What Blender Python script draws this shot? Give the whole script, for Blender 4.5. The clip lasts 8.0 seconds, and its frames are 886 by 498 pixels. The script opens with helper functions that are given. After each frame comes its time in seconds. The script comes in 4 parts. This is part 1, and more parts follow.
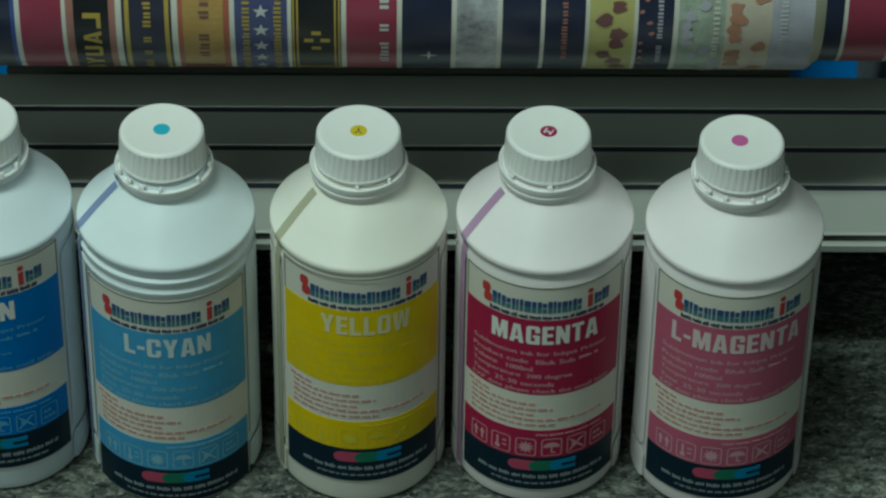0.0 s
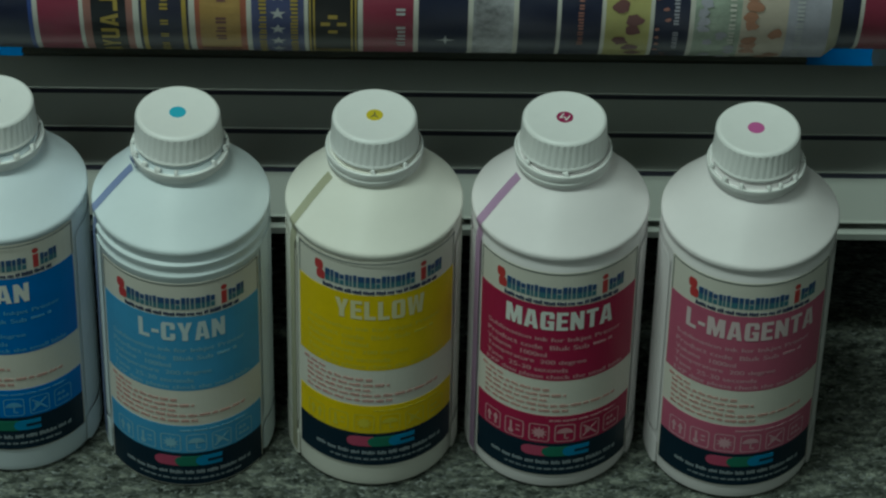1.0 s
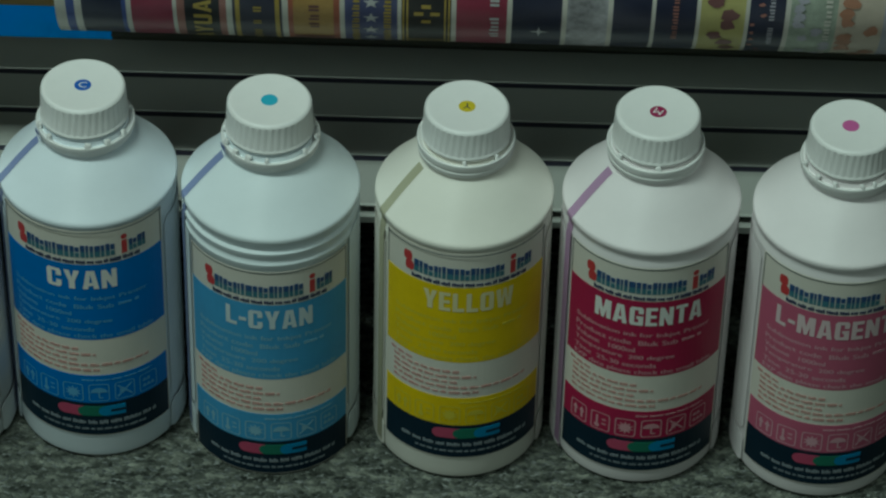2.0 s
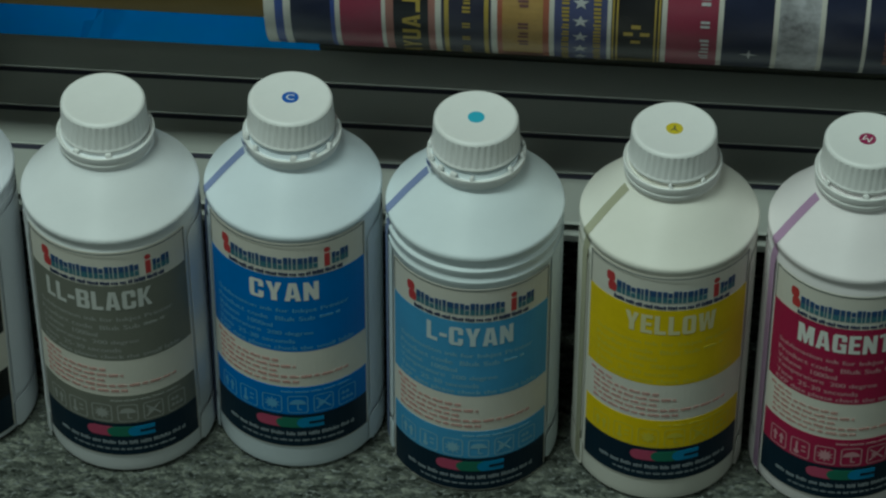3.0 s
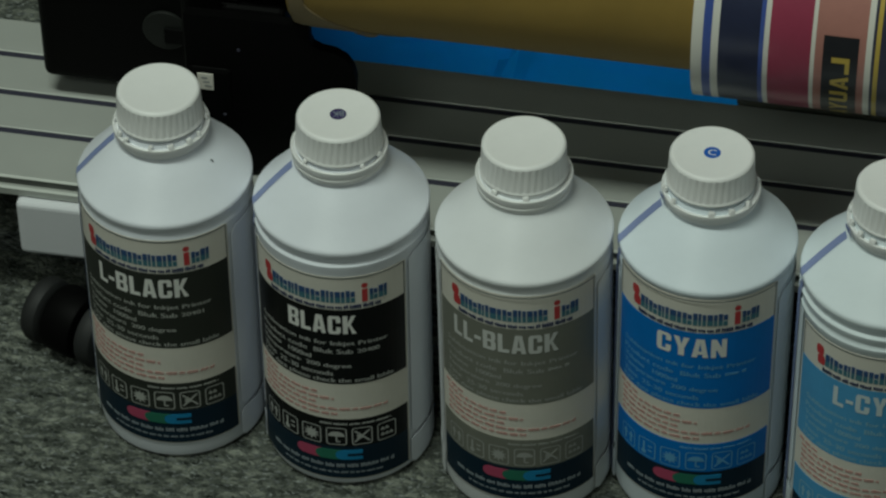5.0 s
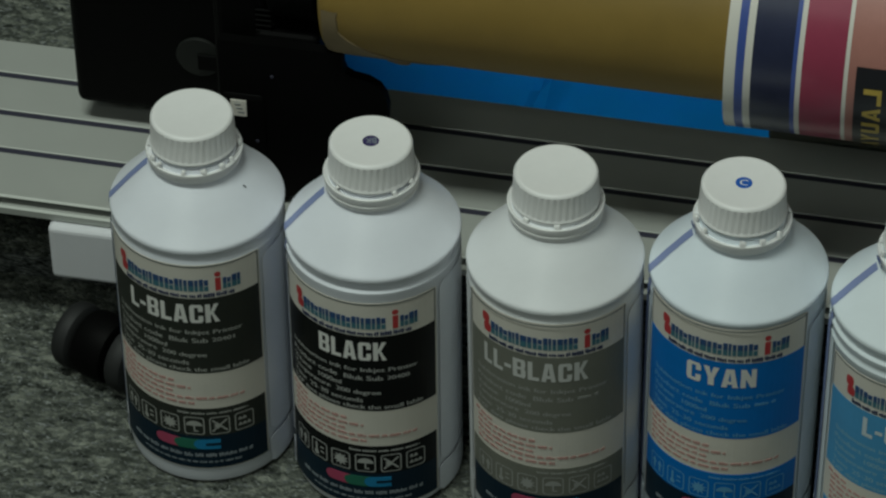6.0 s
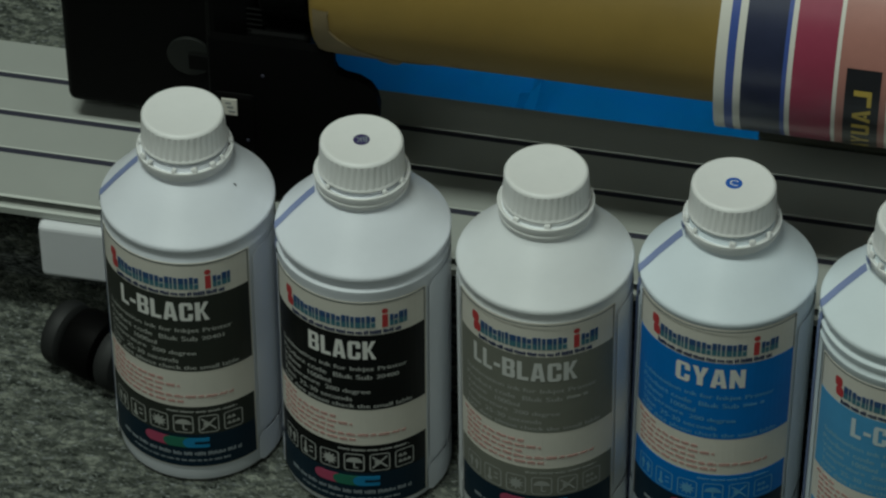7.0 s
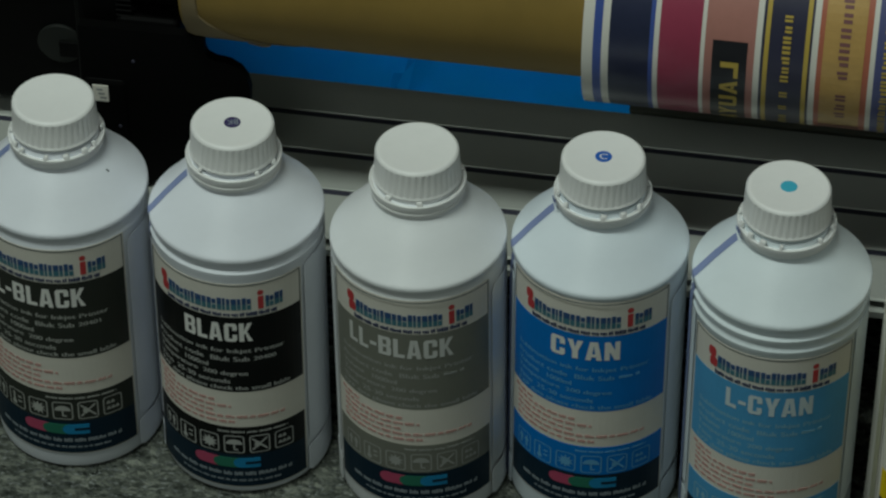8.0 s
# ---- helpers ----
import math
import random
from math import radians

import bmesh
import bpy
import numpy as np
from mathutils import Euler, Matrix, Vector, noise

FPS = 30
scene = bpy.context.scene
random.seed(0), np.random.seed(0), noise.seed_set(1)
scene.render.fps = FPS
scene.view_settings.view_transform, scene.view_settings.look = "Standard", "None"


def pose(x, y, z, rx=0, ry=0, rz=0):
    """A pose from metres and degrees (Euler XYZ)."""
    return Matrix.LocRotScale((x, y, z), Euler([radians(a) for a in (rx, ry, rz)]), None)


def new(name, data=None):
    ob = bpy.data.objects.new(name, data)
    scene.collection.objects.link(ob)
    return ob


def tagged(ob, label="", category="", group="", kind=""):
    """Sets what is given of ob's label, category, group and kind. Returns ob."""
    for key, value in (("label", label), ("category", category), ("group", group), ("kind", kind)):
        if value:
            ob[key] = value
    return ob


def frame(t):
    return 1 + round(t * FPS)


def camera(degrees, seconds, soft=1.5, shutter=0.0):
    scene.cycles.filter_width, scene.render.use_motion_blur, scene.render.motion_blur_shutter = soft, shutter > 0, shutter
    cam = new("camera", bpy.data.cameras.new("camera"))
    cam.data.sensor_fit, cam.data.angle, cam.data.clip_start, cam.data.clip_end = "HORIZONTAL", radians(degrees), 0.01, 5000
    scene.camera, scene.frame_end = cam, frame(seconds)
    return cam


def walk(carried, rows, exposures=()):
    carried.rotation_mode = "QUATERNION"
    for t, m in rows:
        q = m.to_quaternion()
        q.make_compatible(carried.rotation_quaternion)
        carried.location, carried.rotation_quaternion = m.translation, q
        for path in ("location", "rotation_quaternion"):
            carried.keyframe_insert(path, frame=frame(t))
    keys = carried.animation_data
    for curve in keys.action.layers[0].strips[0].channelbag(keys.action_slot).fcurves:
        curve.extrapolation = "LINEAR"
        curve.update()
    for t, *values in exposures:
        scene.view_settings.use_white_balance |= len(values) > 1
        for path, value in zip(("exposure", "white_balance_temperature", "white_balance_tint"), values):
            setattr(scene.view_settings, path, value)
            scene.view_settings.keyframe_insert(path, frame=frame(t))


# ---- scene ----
# ---- camera and walk ----
cam = camera(14.0, 8.0, soft=2.35)
PATH = [
    (0.0, 0.1644, -1.3336, 1.3451, -42.066, -0.730, -0.036),
    (0.2, 0.1626, -1.3323, 1.3442, -42.458, -1.248, 0.021),
    (0.5, 0.1610, -1.3315, 1.3441, -42.309, -1.089, 0.094),
    (1.0, 0.1600, -1.3324, 1.3450, -42.336, -0.990, 0.330),
    (1.2, 0.1577, -1.3307, 1.3449, -42.417, -1.208, 0.708),
    (2.3, 0.1421, -1.3188, 1.3444, -42.847, -0.693, 2.429),
    (2.5, 0.1413, -1.3162, 1.3448, -42.926, -0.377, 3.192),
    (3.0, 0.1407, -1.3114, 1.3469, -42.744, -0.145, 5.058),
    (3.5, 0.1326, -1.3099, 1.3449, -42.635, 0.031, 6.470),
    (4.0, 0.1224, -1.3084, 1.3450, -42.426, 0.221, 8.240),
    (4.5, 0.1108, -1.3057, 1.3457, -42.376, 0.237, 9.630),
    (5.0, 0.1043, -1.3026, 1.3445, -42.136, 0.615, 11.693),
    (5.2, 0.1032, -1.3036, 1.3446, -41.771, 0.486, 12.624),
    (6.3, 0.1026, -1.3146, 1.3379, -41.410, 0.330, 12.283),
    (6.5, 0.1021, -1.3166, 1.3365, -41.380, 0.191, 12.321),
    (7.0, 0.1020, -1.3177, 1.3366, -41.209, 0.060, 12.403),
    (7.5, 0.1067, -1.3198, 1.3370, -41.220, 0.193, 11.989),
    (8.0, 0.1147, -1.3236, 1.3394, -41.442, 0.056, 10.216),
]
walk(cam, [(t, pose(x, y, z, 90 + p, r, w)) for t, x, y, z, p, r, w in PATH],
     exposures=[(0.0, 0.54, 6050, -12), (0.5, 0.28, 6050, -12), (1.2, 0.24, 6090, -10), (2.5, 0.22, 6000, -11), (3.5, 0.20, 6290, -2), (4.2, 0.17, 6500, -1), (5.2, 0.15, 6600, 1), (6.5, 0.17, 6470, 5), (7.0, 0.17, 6480, 2), (8.0, 0.09, 6430, 3)])

# ---- world and lights ----
world = bpy.data.worlds.new("world")
scene.world = world
world.use_nodes = True
world.node_tree.nodes["Background"].inputs[0].default_value = (0.5, 0.55, 0.55, 1)
world.node_tree.nodes["Background"].inputs[1].default_value = 0.02


def overhead_light(x, y, power, sx=0.6, sy=1.2):
    lamp = bpy.data.lights.new("overhead_area_light", "AREA")
    lamp.shape, lamp.size, lamp.size_y, lamp.energy = "RECTANGLE", sx, sy, power
    lamp.color = (0.93, 1.0, 0.94)
    ob = new("overhead_area_light", lamp)
    ob.matrix_world = pose(x, y, 2.66)
    return ob


overhead_light(-0.62, -0.62, 30.5, 0.95, 0.26)
overhead_light(-0.85, -2.4, 10.0, 1.2, 0.6)
# weak fill added to brighten the right end; no fixture is known there
overhead_light(1.55, -0.65, 3.0, 1.2, 0.6)


# ---- materials ----
def material(name, colour, rough=0.5, metal=0.0, vary=0.0, scale=40.0, bump=0.0, bump_scale=300.0, spec=0.5):
    m = bpy.data.materials.new(name)
    m.use_nodes = True
    n, l = m.node_tree.nodes, m.node_tree.links
    b = n["Principled BSDF"]
    b.inputs["Roughness"].default_value = rough
    b.inputs["Metallic"].default_value = metal
    b.inputs["Specular IOR Level"].default_value = spec
    b.inputs["Base Color"].default_value = (*colour, 1)
    if vary or bump:
        co = n.new("ShaderNodeTexCoord")
    if vary:
        t1, t2 = n.new("ShaderNodeTexNoise"), n.new("ShaderNodeTexNoise")
        t1.inputs["Scale"].default_value, t2.inputs["Scale"].default_value = scale, scale * 7
        t1.inputs["Detail"].default_value = 6
        mix = n.new("ShaderNodeMath")
        mix.operation = "MULTIPLY_ADD"
        mix.inputs[1].default_value = 0.35
        ramp = n.new("ShaderNodeMapRange")
        ramp.inputs["From Min"].default_value, ramp.inputs["From Max"].default_value = 0.35, 1.0
        ramp.inputs["To Min"].default_value, ramp.inputs["To Max"].default_value = 1 - vary, 1 + vary
        hsv = n.new("ShaderNodeHueSaturation")
        hsv.inputs["Color"].default_value = (*colour, 1)
        l.new(co.outputs["Object"], t1.inputs["Vector"])
        l.new(co.outputs["Object"], t2.inputs["Vector"])
        l.new(t2.outputs["Fac"], mix.inputs[0])
        l.new(t1.outputs["Fac"], mix.inputs[2])
        l.new(mix.outputs[0], ramp.inputs["Value"])
        l.new(ramp.outputs[0], hsv.inputs["Value"])
        l.new(hsv.outputs[0], b.inputs["Base Color"])
        rr = n.new("ShaderNodeMapRange")
        rr.inputs["To Min"].default_value, rr.inputs["To Max"].default_value = max(rough - 0.08, 0.05), min(rough + 0.1, 1)
        l.new(t1.outputs["Fac"], rr.inputs["Value"])
        l.new(rr.outputs[0], b.inputs["Roughness"])
    if bump:
        t3, bp = n.new("ShaderNodeTexNoise"), n.new("ShaderNodeBump")
        t3.inputs["Scale"].default_value = bump_scale
        t3.inputs["Detail"].default_value = 4
        bp.inputs["Strength"].default_value, bp.inputs["Distance"].default_value = bump, 0.001
        l.new(co.outputs["Object"], t3.inputs["Vector"])
        l.new(t3.outputs["Fac"], bp.inputs["Height"])
        l.new(bp.outputs[0], b.inputs["Normal"])
    return m


def carpet_material():
    m = bpy.data.materials.new("grey_loop_carpet")
    m.use_nodes = True
    n, l = m.node_tree.nodes, m.node_tree.links
    b = n["Principled BSDF"]
    b.inputs["Roughness"].default_value = 0.95
    b.inputs["Specular IOR Level"].default_value = 0.1
    co, mp = n.new("ShaderNodeTexCoord"), n.new("ShaderNodeMapping")
    mp.inputs["Scale"].default_value = (1.0, 1.9, 1.0)
    a, v, w = n.new("ShaderNodeTexNoise"), n.new("ShaderNodeTexVoronoi"), n.new("ShaderNodeTexNoise")
    a.inputs["Scale"].default_value, a.inputs["Detail"].default_value, a.inputs["Roughness"].default_value = 130, 5, 0.7
    v.inputs["Scale"].default_value = 260
    w.inputs["Scale"].default_value = 9
    ramp = n.new("ShaderNodeValToRGB")
    e = ramp.color_ramp.elements
    e[0].position, e[0].color = 0.36, (0.030, 0.034, 0.033, 1)
    e[1].position, e[1].color = 0.66, (0.30, 0.32, 0.30, 1)
    mid = e.new(0.5)
    mid.color = (0.115, 0.125, 0.12, 1)
    add = n.new("ShaderNodeMath")
    add.operation = "MULTIPLY_ADD"
    add.inputs[1].default_value = 0.12
    l.new(co.outputs["Object"], mp.inputs["Vector"])
    for t in (a, v, w):
        l.new(mp.outputs[0], t.inputs["Vector"])
    l.new(w.outputs["Fac"], add.inputs[0])
    sub = n.new("ShaderNodeMath")
    sub.operation = "SUBTRACT"
    sub.inputs[1].default_value = 0.06
    l.new(a.outputs["Fac"], sub.inputs[0])
    l.new(sub.outputs[0], add.inputs[2])
    l.new(add.outputs[0], ramp.inputs["Fac"])
    l.new(ramp.outputs[0], b.inputs["Base Color"])
    bp = n.new("ShaderNodeBump")
    bp.inputs["Strength"].default_value, bp.inputs["Distance"].default_value = 0.8, 0.002
    l.new(v.outputs["Distance"], bp.inputs["Height"])
    l.new(bp.outputs[0], b.inputs["Normal"])
    return m


def pile_material():
    m = bpy.data.materials.new("grey_carpet_pile")
    m.use_nodes = True
    n, l = m.node_tree.nodes, m.node_tree.links
    b = n["Principled BSDF"]
    b.inputs["Roughness"].default_value = 0.95
    b.inputs["Specular IOR Level"].default_value = 0.1
    geo, co, t = n.new("ShaderNodeNewGeometry"), n.new("ShaderNodeTexCoord"), n.new("ShaderNodeTexNoise")
    t.inputs["Scale"].default_value, t.inputs["Detail"].default_value = 170, 3
    mp = n.new("ShaderNodeMapping")
    mp.inputs["Scale"].default_value = (0.42, 1.0, 1.0)
    t.inputs["Roughness"].default_value = 0.6
    mix = n.new("ShaderNodeMath")
    mix.operation = "MULTIPLY_ADD"
    mix.inputs[1].default_value = 0.34
    spread = n.new("ShaderNodeMapRange")
    spread.inputs["From Min"].default_value, spread.inputs["From Max"].default_value = 0.30, 0.70
    spread.inputs["To Min"].default_value, spread.inputs["To Max"].default_value = 0.0, 0.66
    ramp = n.new("ShaderNodeValToRGB")
    e = ramp.color_ramp.elements
    e[0].position, e[0].color = 0.14, (0.024, 0.028, 0.024, 1)
    e[1].position, e[1].color = 0.90, (0.25, 0.265, 0.225, 1)
    e.new(0.50).color = (0.090, 0.099, 0.086, 1)
    l.new(co.outputs["Object"], mp.inputs["Vector"])
    l.new(mp.outputs[0], t.inputs["Vector"])
    l.new(t.outputs["Fac"], spread.inputs["Value"])
    l.new(geo.outputs["Random Per Island"], mix.inputs[0])
    l.new(spread.outputs[0], mix.inputs[2])
    l.new(mix.outputs[0], ramp.inputs["Fac"])
    l.new(ramp.outputs[0], b.inputs["Base Color"])
    return m


PILE = pile_material()
CARPET = carpet_material()
def bottle_plastic(name, colour):
    """Milky plastic that takes a breath of the ink's colour."""
    return material(name, colour, 0.36, vary=0.03, scale=30, bump=0.06, bump_scale=500)


CAP = material("white_cap_plastic", (0.80, 0.80, 0.79), 0.45, vary=0.03, scale=60, bump=0.05, bump_scale=900)
PAPER = material("label_paper", (0.71, 0.68, 0.61), 0.5, vary=0.04, scale=50)
DARK = material("label_navy_ink", (0.004, 0.018, 0.034), 0.45, vary=0.1, scale=60, spec=0.2)
WHITE_INK = material("white_print", (0.78, 0.78, 0.75), 0.5)
PALE_INK = material("pale_print", (0.26, 0.30, 0.33), 0.5)
RED_INK = material("red_print", (0.50, 0.045, 0.05), 0.5)
WARN_INK = material("rust_print", (0.58, 0.31, 0.28), 0.5)
NAME_INKS = {"YELLOW": material("pale_yellow_print", (0.74, 0.68, 0.38), 0.5), "LL-BLACK": material("light_grey_print", (0.62, 0.63, 0.61), 0.5),
             "L-CYAN": material("light_cyan_print", (0.60, 0.70, 0.74), 0.5), "L-MAGENTA": material("light_rose_print", (0.70, 0.56, 0.58), 0.5)}
BLUE_INK = material("blue_print", (0.025, 0.075, 0.20), 0.5)
TEAL_INK = material("teal_print", (0.06, 0.18, 0.23), 0.5)
NAVY_INK = material("navy_print", (0.015, 0.03, 0.10), 0.5)
GREEN_INK = material("green_print", (0.02, 0.16, 0.10), 0.5)
CYAN_INK = material("cyan_print", (0.01, 0.22, 0.45), 0.5)
ROSE_INK = material("rose_print", (0.42, 0.06, 0.13), 0.5)
LINE_INK = material("dark_line_print", (0.05, 0.06, 0.07), 0.5)
ALU = material("brushed_aluminium", (0.50, 0.52, 0.485), 0.45, metal=0.35, vary=0.06, scale=8, bump=0.05)
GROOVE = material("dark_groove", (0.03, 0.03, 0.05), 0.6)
WHITE_STEEL = material("white_painted_steel", (0.70, 0.71, 0.74), 0.4, vary=0.03, scale=20, bump=0.03)
BLACK_PLASTIC = material("black_plastic", (0.002, 0.002, 0.002), 0.55, vary=0.2, scale=20, bump=0.05, spec=0.06)
BLOCK_GREY = material("grey_plastic", (0.14, 0.148, 0.12), 0.6, vary=0.15, scale=20, bump=0.05)
SOFT_BLACK = material("worn_black_plastic", (0.010, 0.0115, 0.010), 0.6, vary=0.2, scale=30, spec=0.25)
PRINT_GREY = material("grey_print", (0.28, 0.29, 0.28), 0.6)
RUBBER = material("black_rubber", (0.011, 0.012, 0.012), 0.65, vary=0.2, scale=30, bump=0.1)
KRAFT = material("kraft_cardboard", (0.235, 0.152, 0.030), 0.6, vary=0.12, scale=14, bump=0.15, bump_scale=120)
KRAFT_PALE = material("kraft_paper_layer", (0.20, 0.150, 0.075), 0.65, vary=0.12, scale=20, bump=0.15, bump_scale=120)
BLUE_SHEET = material("blue_plastic_sheet", (0.0, 0.25, 0.72), 0.5, vary=0.06, scale=12, bump=0.1, bump_scale=60)
WALL = material("pale_wall_paint", (0.30, 0.31, 0.30), 0.8, vary=0.03, scale=3, bump=0.05)
CEIL = material("ceiling_panel_paint", (0.5, 0.5, 0.48), 0.9, vary=0.03, scale=3)


# ---- builders ----
def link(name, bm, mat, parent=None, label="", smooth=False):
    me = bpy.data.meshes.new(name)
    bmesh.ops.recalc_face_normals(bm, faces=bm.faces)
    if smooth:
        for f in bm.faces:
            f.smooth = True
        for e in bm.edges:
            if len(e.link_faces) == 2 and e.calc_face_angle(0) > 0.6:
                e.smooth = False
    bm.to_mesh(me)
    bm.free()
    me.materials.append(mat)
    ob = new(name, me)
    if parent is not None:
        ob.parent = parent
    if label:
        tagged(ob, label)
    if name in ("small_print", "column_print", "text_line", "speckle", "motif"):
        tagged(ob, kind="stuff")
    return ob


def part(name, bm, mat, parent, label="", smooth=False):
    return link(name, bm, mat, parent, label, smooth)


def add_box(bm, x0, x1, y0, y1, z0, z1, bevel=0.0, segments=2):
    made = bmesh.ops.create_cube(bm, size=1.0)["verts"]
    bmesh.ops.scale(bm, vec=(x1 - x0, y1 - y0, z1 - z0), verts=made)
    bmesh.ops.translate(bm, vec=((x0 + x1) / 2, (y0 + y1) / 2, (z0 + z1) / 2), verts=made)
    if bevel:
        edges = list({e for v in made for e in v.link_edges})
        bmesh.ops.bevel(bm, geom=edges, offset=bevel, segments=segments, affect="EDGES", profile=0.5)
    return bm


def box(*a, **k):
    return add_box(bmesh.new(), *a, **k)


def lathe(profile, seg=72, ribs=(), rib=0.0, flutes=40, axis="z", closed=False):
    """Turn a list of (height, radius) about an axis; the rows named in ribs get softly fluted."""
    bm = bmesh.new()
    rows = []
    for j, (z, r) in enumerate(profile):
        row = []
        for i in range(seg):
            a = 2 * math.pi * i / seg
            q = r - (rib * (0.5 + 0.5 * math.cos(flutes * a)) ** 1.6 if j in ribs else 0)
            p = (q * math.cos(a), q * math.sin(a), z) if axis == "z" else (z, q * math.cos(a), q * math.sin(a))
            row.append(bm.verts.new(p))
        rows.append(row)
    for a, b in zip(rows, rows[1:]):
        for i in range(seg):
            bm.faces.new((a[i], a[(i + 1) % seg], b[(i + 1) % seg], b[i]))
    if closed:
        for i in range(seg):
            bm.faces.new((rows[-1][i], rows[-1][(i + 1) % seg], rows[0][(i + 1) % seg], rows[0][i]))
    else:
        bm.faces.new(rows[0])
        bm.faces.new(rows[-1])
    return bm


BODY_R = 0.0436


def wrap(a, z, lift):
    """A place on the bottle's side: a degrees round from its front, z up, lift out of the skin."""
    t, r = radians(a), BODY_R + lift
    return (r * math.sin(t), -r * math.cos(t), z)


def patch(a0, a1, z0, z1, lift, corner=0.0, bm=None):
    """A thin curved rectangle on the bottle's side, with its own edge thickness."""
    bm = bm or bmesh.new()
    n = max(1, round(abs(a1 - a0) / 4))
    grid = []
    for k in range(n + 1):
        a = a0 + (a1 - a0) * k / n
        c = corner if k in (0, n) else 0
        grid.append([bm.verts.new(wrap(a, z, h)) for z, h in ((z0 + c, lift - 0.00015), (z0 + c, lift), (z1 - c, lift), (z1 - c, lift - 0.00015))])
    for p, q in zip(grid, grid[1:]):
        for i in range(3):
            bm.faces.new((p[i], q[i], q[i + 1], p[i + 1]))
    bm.faces.new(grid[0])
    bm.faces.new(grid[-1][::-1])
    return bm


def flat_text(body, bold=0.0, shear=0.0):
    """The outline of a text as a flat bmesh, scaled to the unit square."""
    cu = bpy.data.curves.new("text", "FONT")
    cu.body, cu.size, cu.offset, cu.shear, cu.resolution_u = body, 1.0, bold, shear, 3
    ob = new("text", cu)
    me = bpy.data.meshes.new_from_object(ob.evaluated_get(bpy.context.evaluated_depsgraph_get()))
    bm = bmesh.new()
    bm.from_mesh(me)
    bpy.data.objects.remove(ob)
    bpy.data.curves.remove(cu)
    bpy.data.meshes.remove(me)
    bmesh.ops.triangulate(bm, faces=bm.faces)
    xs, ys = [v.co.x for v in bm.verts], [v.co.y for v in bm.verts]
    x0, y0, sx, sy = min(xs), min(ys), max(xs) - min(xs), max(ys) - min(ys)
    for v in bm.verts:
        v.co = ((v.co.x - x0) / sx, (v.co.y - y0) / sy, 0)
    return bm


def text_patch(body, a0, a1, z0, z1, lift, bold=0.0, shear=0.0):
    out = bmesh.new()
    for k, dx in enumerate((-0.16, 0.16)):
        bm = flat_text(body, bold, shear)
        for v in bm.verts:
            v.co = wrap(a0 + dx + (a1 - a0) * v.co.x, z0 + (z1 - z0) * v.co.y, lift + 0.00002 * k)
        me = bpy.data.meshes.new("line")
        bm.to_mesh(me)
        bm.free()
        out.from_mesh(me)
        bpy.data.meshes.remove(me)
    return out


# ---- the room ----
def plain_wall(name, x0, x1, y0, y1, z0, z1, mat):
    return tagged(link(name, box(x0, x1, y0, y1, z0, z1), mat), kind="structure")


tagged(link("floor", box(-3, 3, -3.2, 3, -0.08, 0), CARPET), "grey mottled loop-pile office carpet floor", "carpet floor", kind="structure")
plain_wall("wall_north", -3.15, 3.15, 3, 3.15, -0.08, 2.85, WALL)
plain_wall("wall_south", -3.15, 3.15, -3.35, -3.2, -0.08, 2.85, WALL)
plain_wall("wall_east", 3, 3.15, -3.2, 3, -0.08, 2.85, WALL)
plain_wall("wall_west", -3.15, -3, -3.2, 3, -0.08, 2.85, WALL)
plain_wall("ceiling", -3, 3, -3.2, 3, 2.7, 2.85, CEIL)



def carpet_pile(x0, x1, y0, y1, step, seed):
    """Loops of the carpet: small uneven domes, close together."""
    rng = np.random.default_rng(seed)
    gx, gy = np.meshgrid(np.arange(x0, x1, step), np.arange(y0, y1, step))
    n = gx.size
    cx = gx.ravel() + rng.uniform(-0.5, 0.5, n) * step
    cy = gy.ravel() + rng.uniform(-0.5, 0.5, n) * step
    turn = rng.normal(0, 0.5, n)
    a, b = step * rng.uniform(0.8, 1.9, n), step * rng.uniform(0.45, 0.75, n)
    h = rng.uniform(0.0006, 0.0018, n)
    verts = np.empty((n, 7, 3))
    for k in range(6):
        t = math.pi * k / 3
        u, v = a * math.cos(t), b * math.sin(t)
        verts[:, k, 0] = cx + u * np.cos(turn) - v * np.sin(turn)
        verts[:, k, 1] = cy + u * np.sin(turn) + v * np.cos(turn)
        verts[:, k, 2] = -0.0003
    verts[:, 6, 0], verts[:, 6, 1], verts[:, 6, 2] = cx, cy, h
    faces = np.array([(k, (k + 1) % 6, 6) for k in range(6)])
    faces = (faces[None] + 7 * np.arange(n)[:, None, None]).reshape(-1, 3)
    me = bpy.data.meshes.new("carpet_pile")
    me.from_pydata(verts.reshape(-1, 3).tolist(), [], faces.tolist())
    me.materials.append(PILE)
    return tagged(new("carpet_pile", me), "short grey mottled loops of the office carpet", "carpet pile", kind="stuff")


carpet_pile(-0.60, 0.56, -0.20, 0.10, 0.0024, 1)
carpet_pile(-0.80, -0.40, 0.12, 0.76, 0.0030, 2)

# ---- the printer's lower frame: everything on it stands a little askew to the row of bottles ----
FRAME = pose(-0.45, 0, 0, 0, 0, 1.1)
RAIL = FRAME @ pose(0, -0.0011, 0, 0, 0, -0.64)


def stand(name, label, category, place=FRAME):
    ob = new(name)
    ob.empty_display_size = 0.05
    ob.matrix_world = place
    return tagged(ob, label, category)


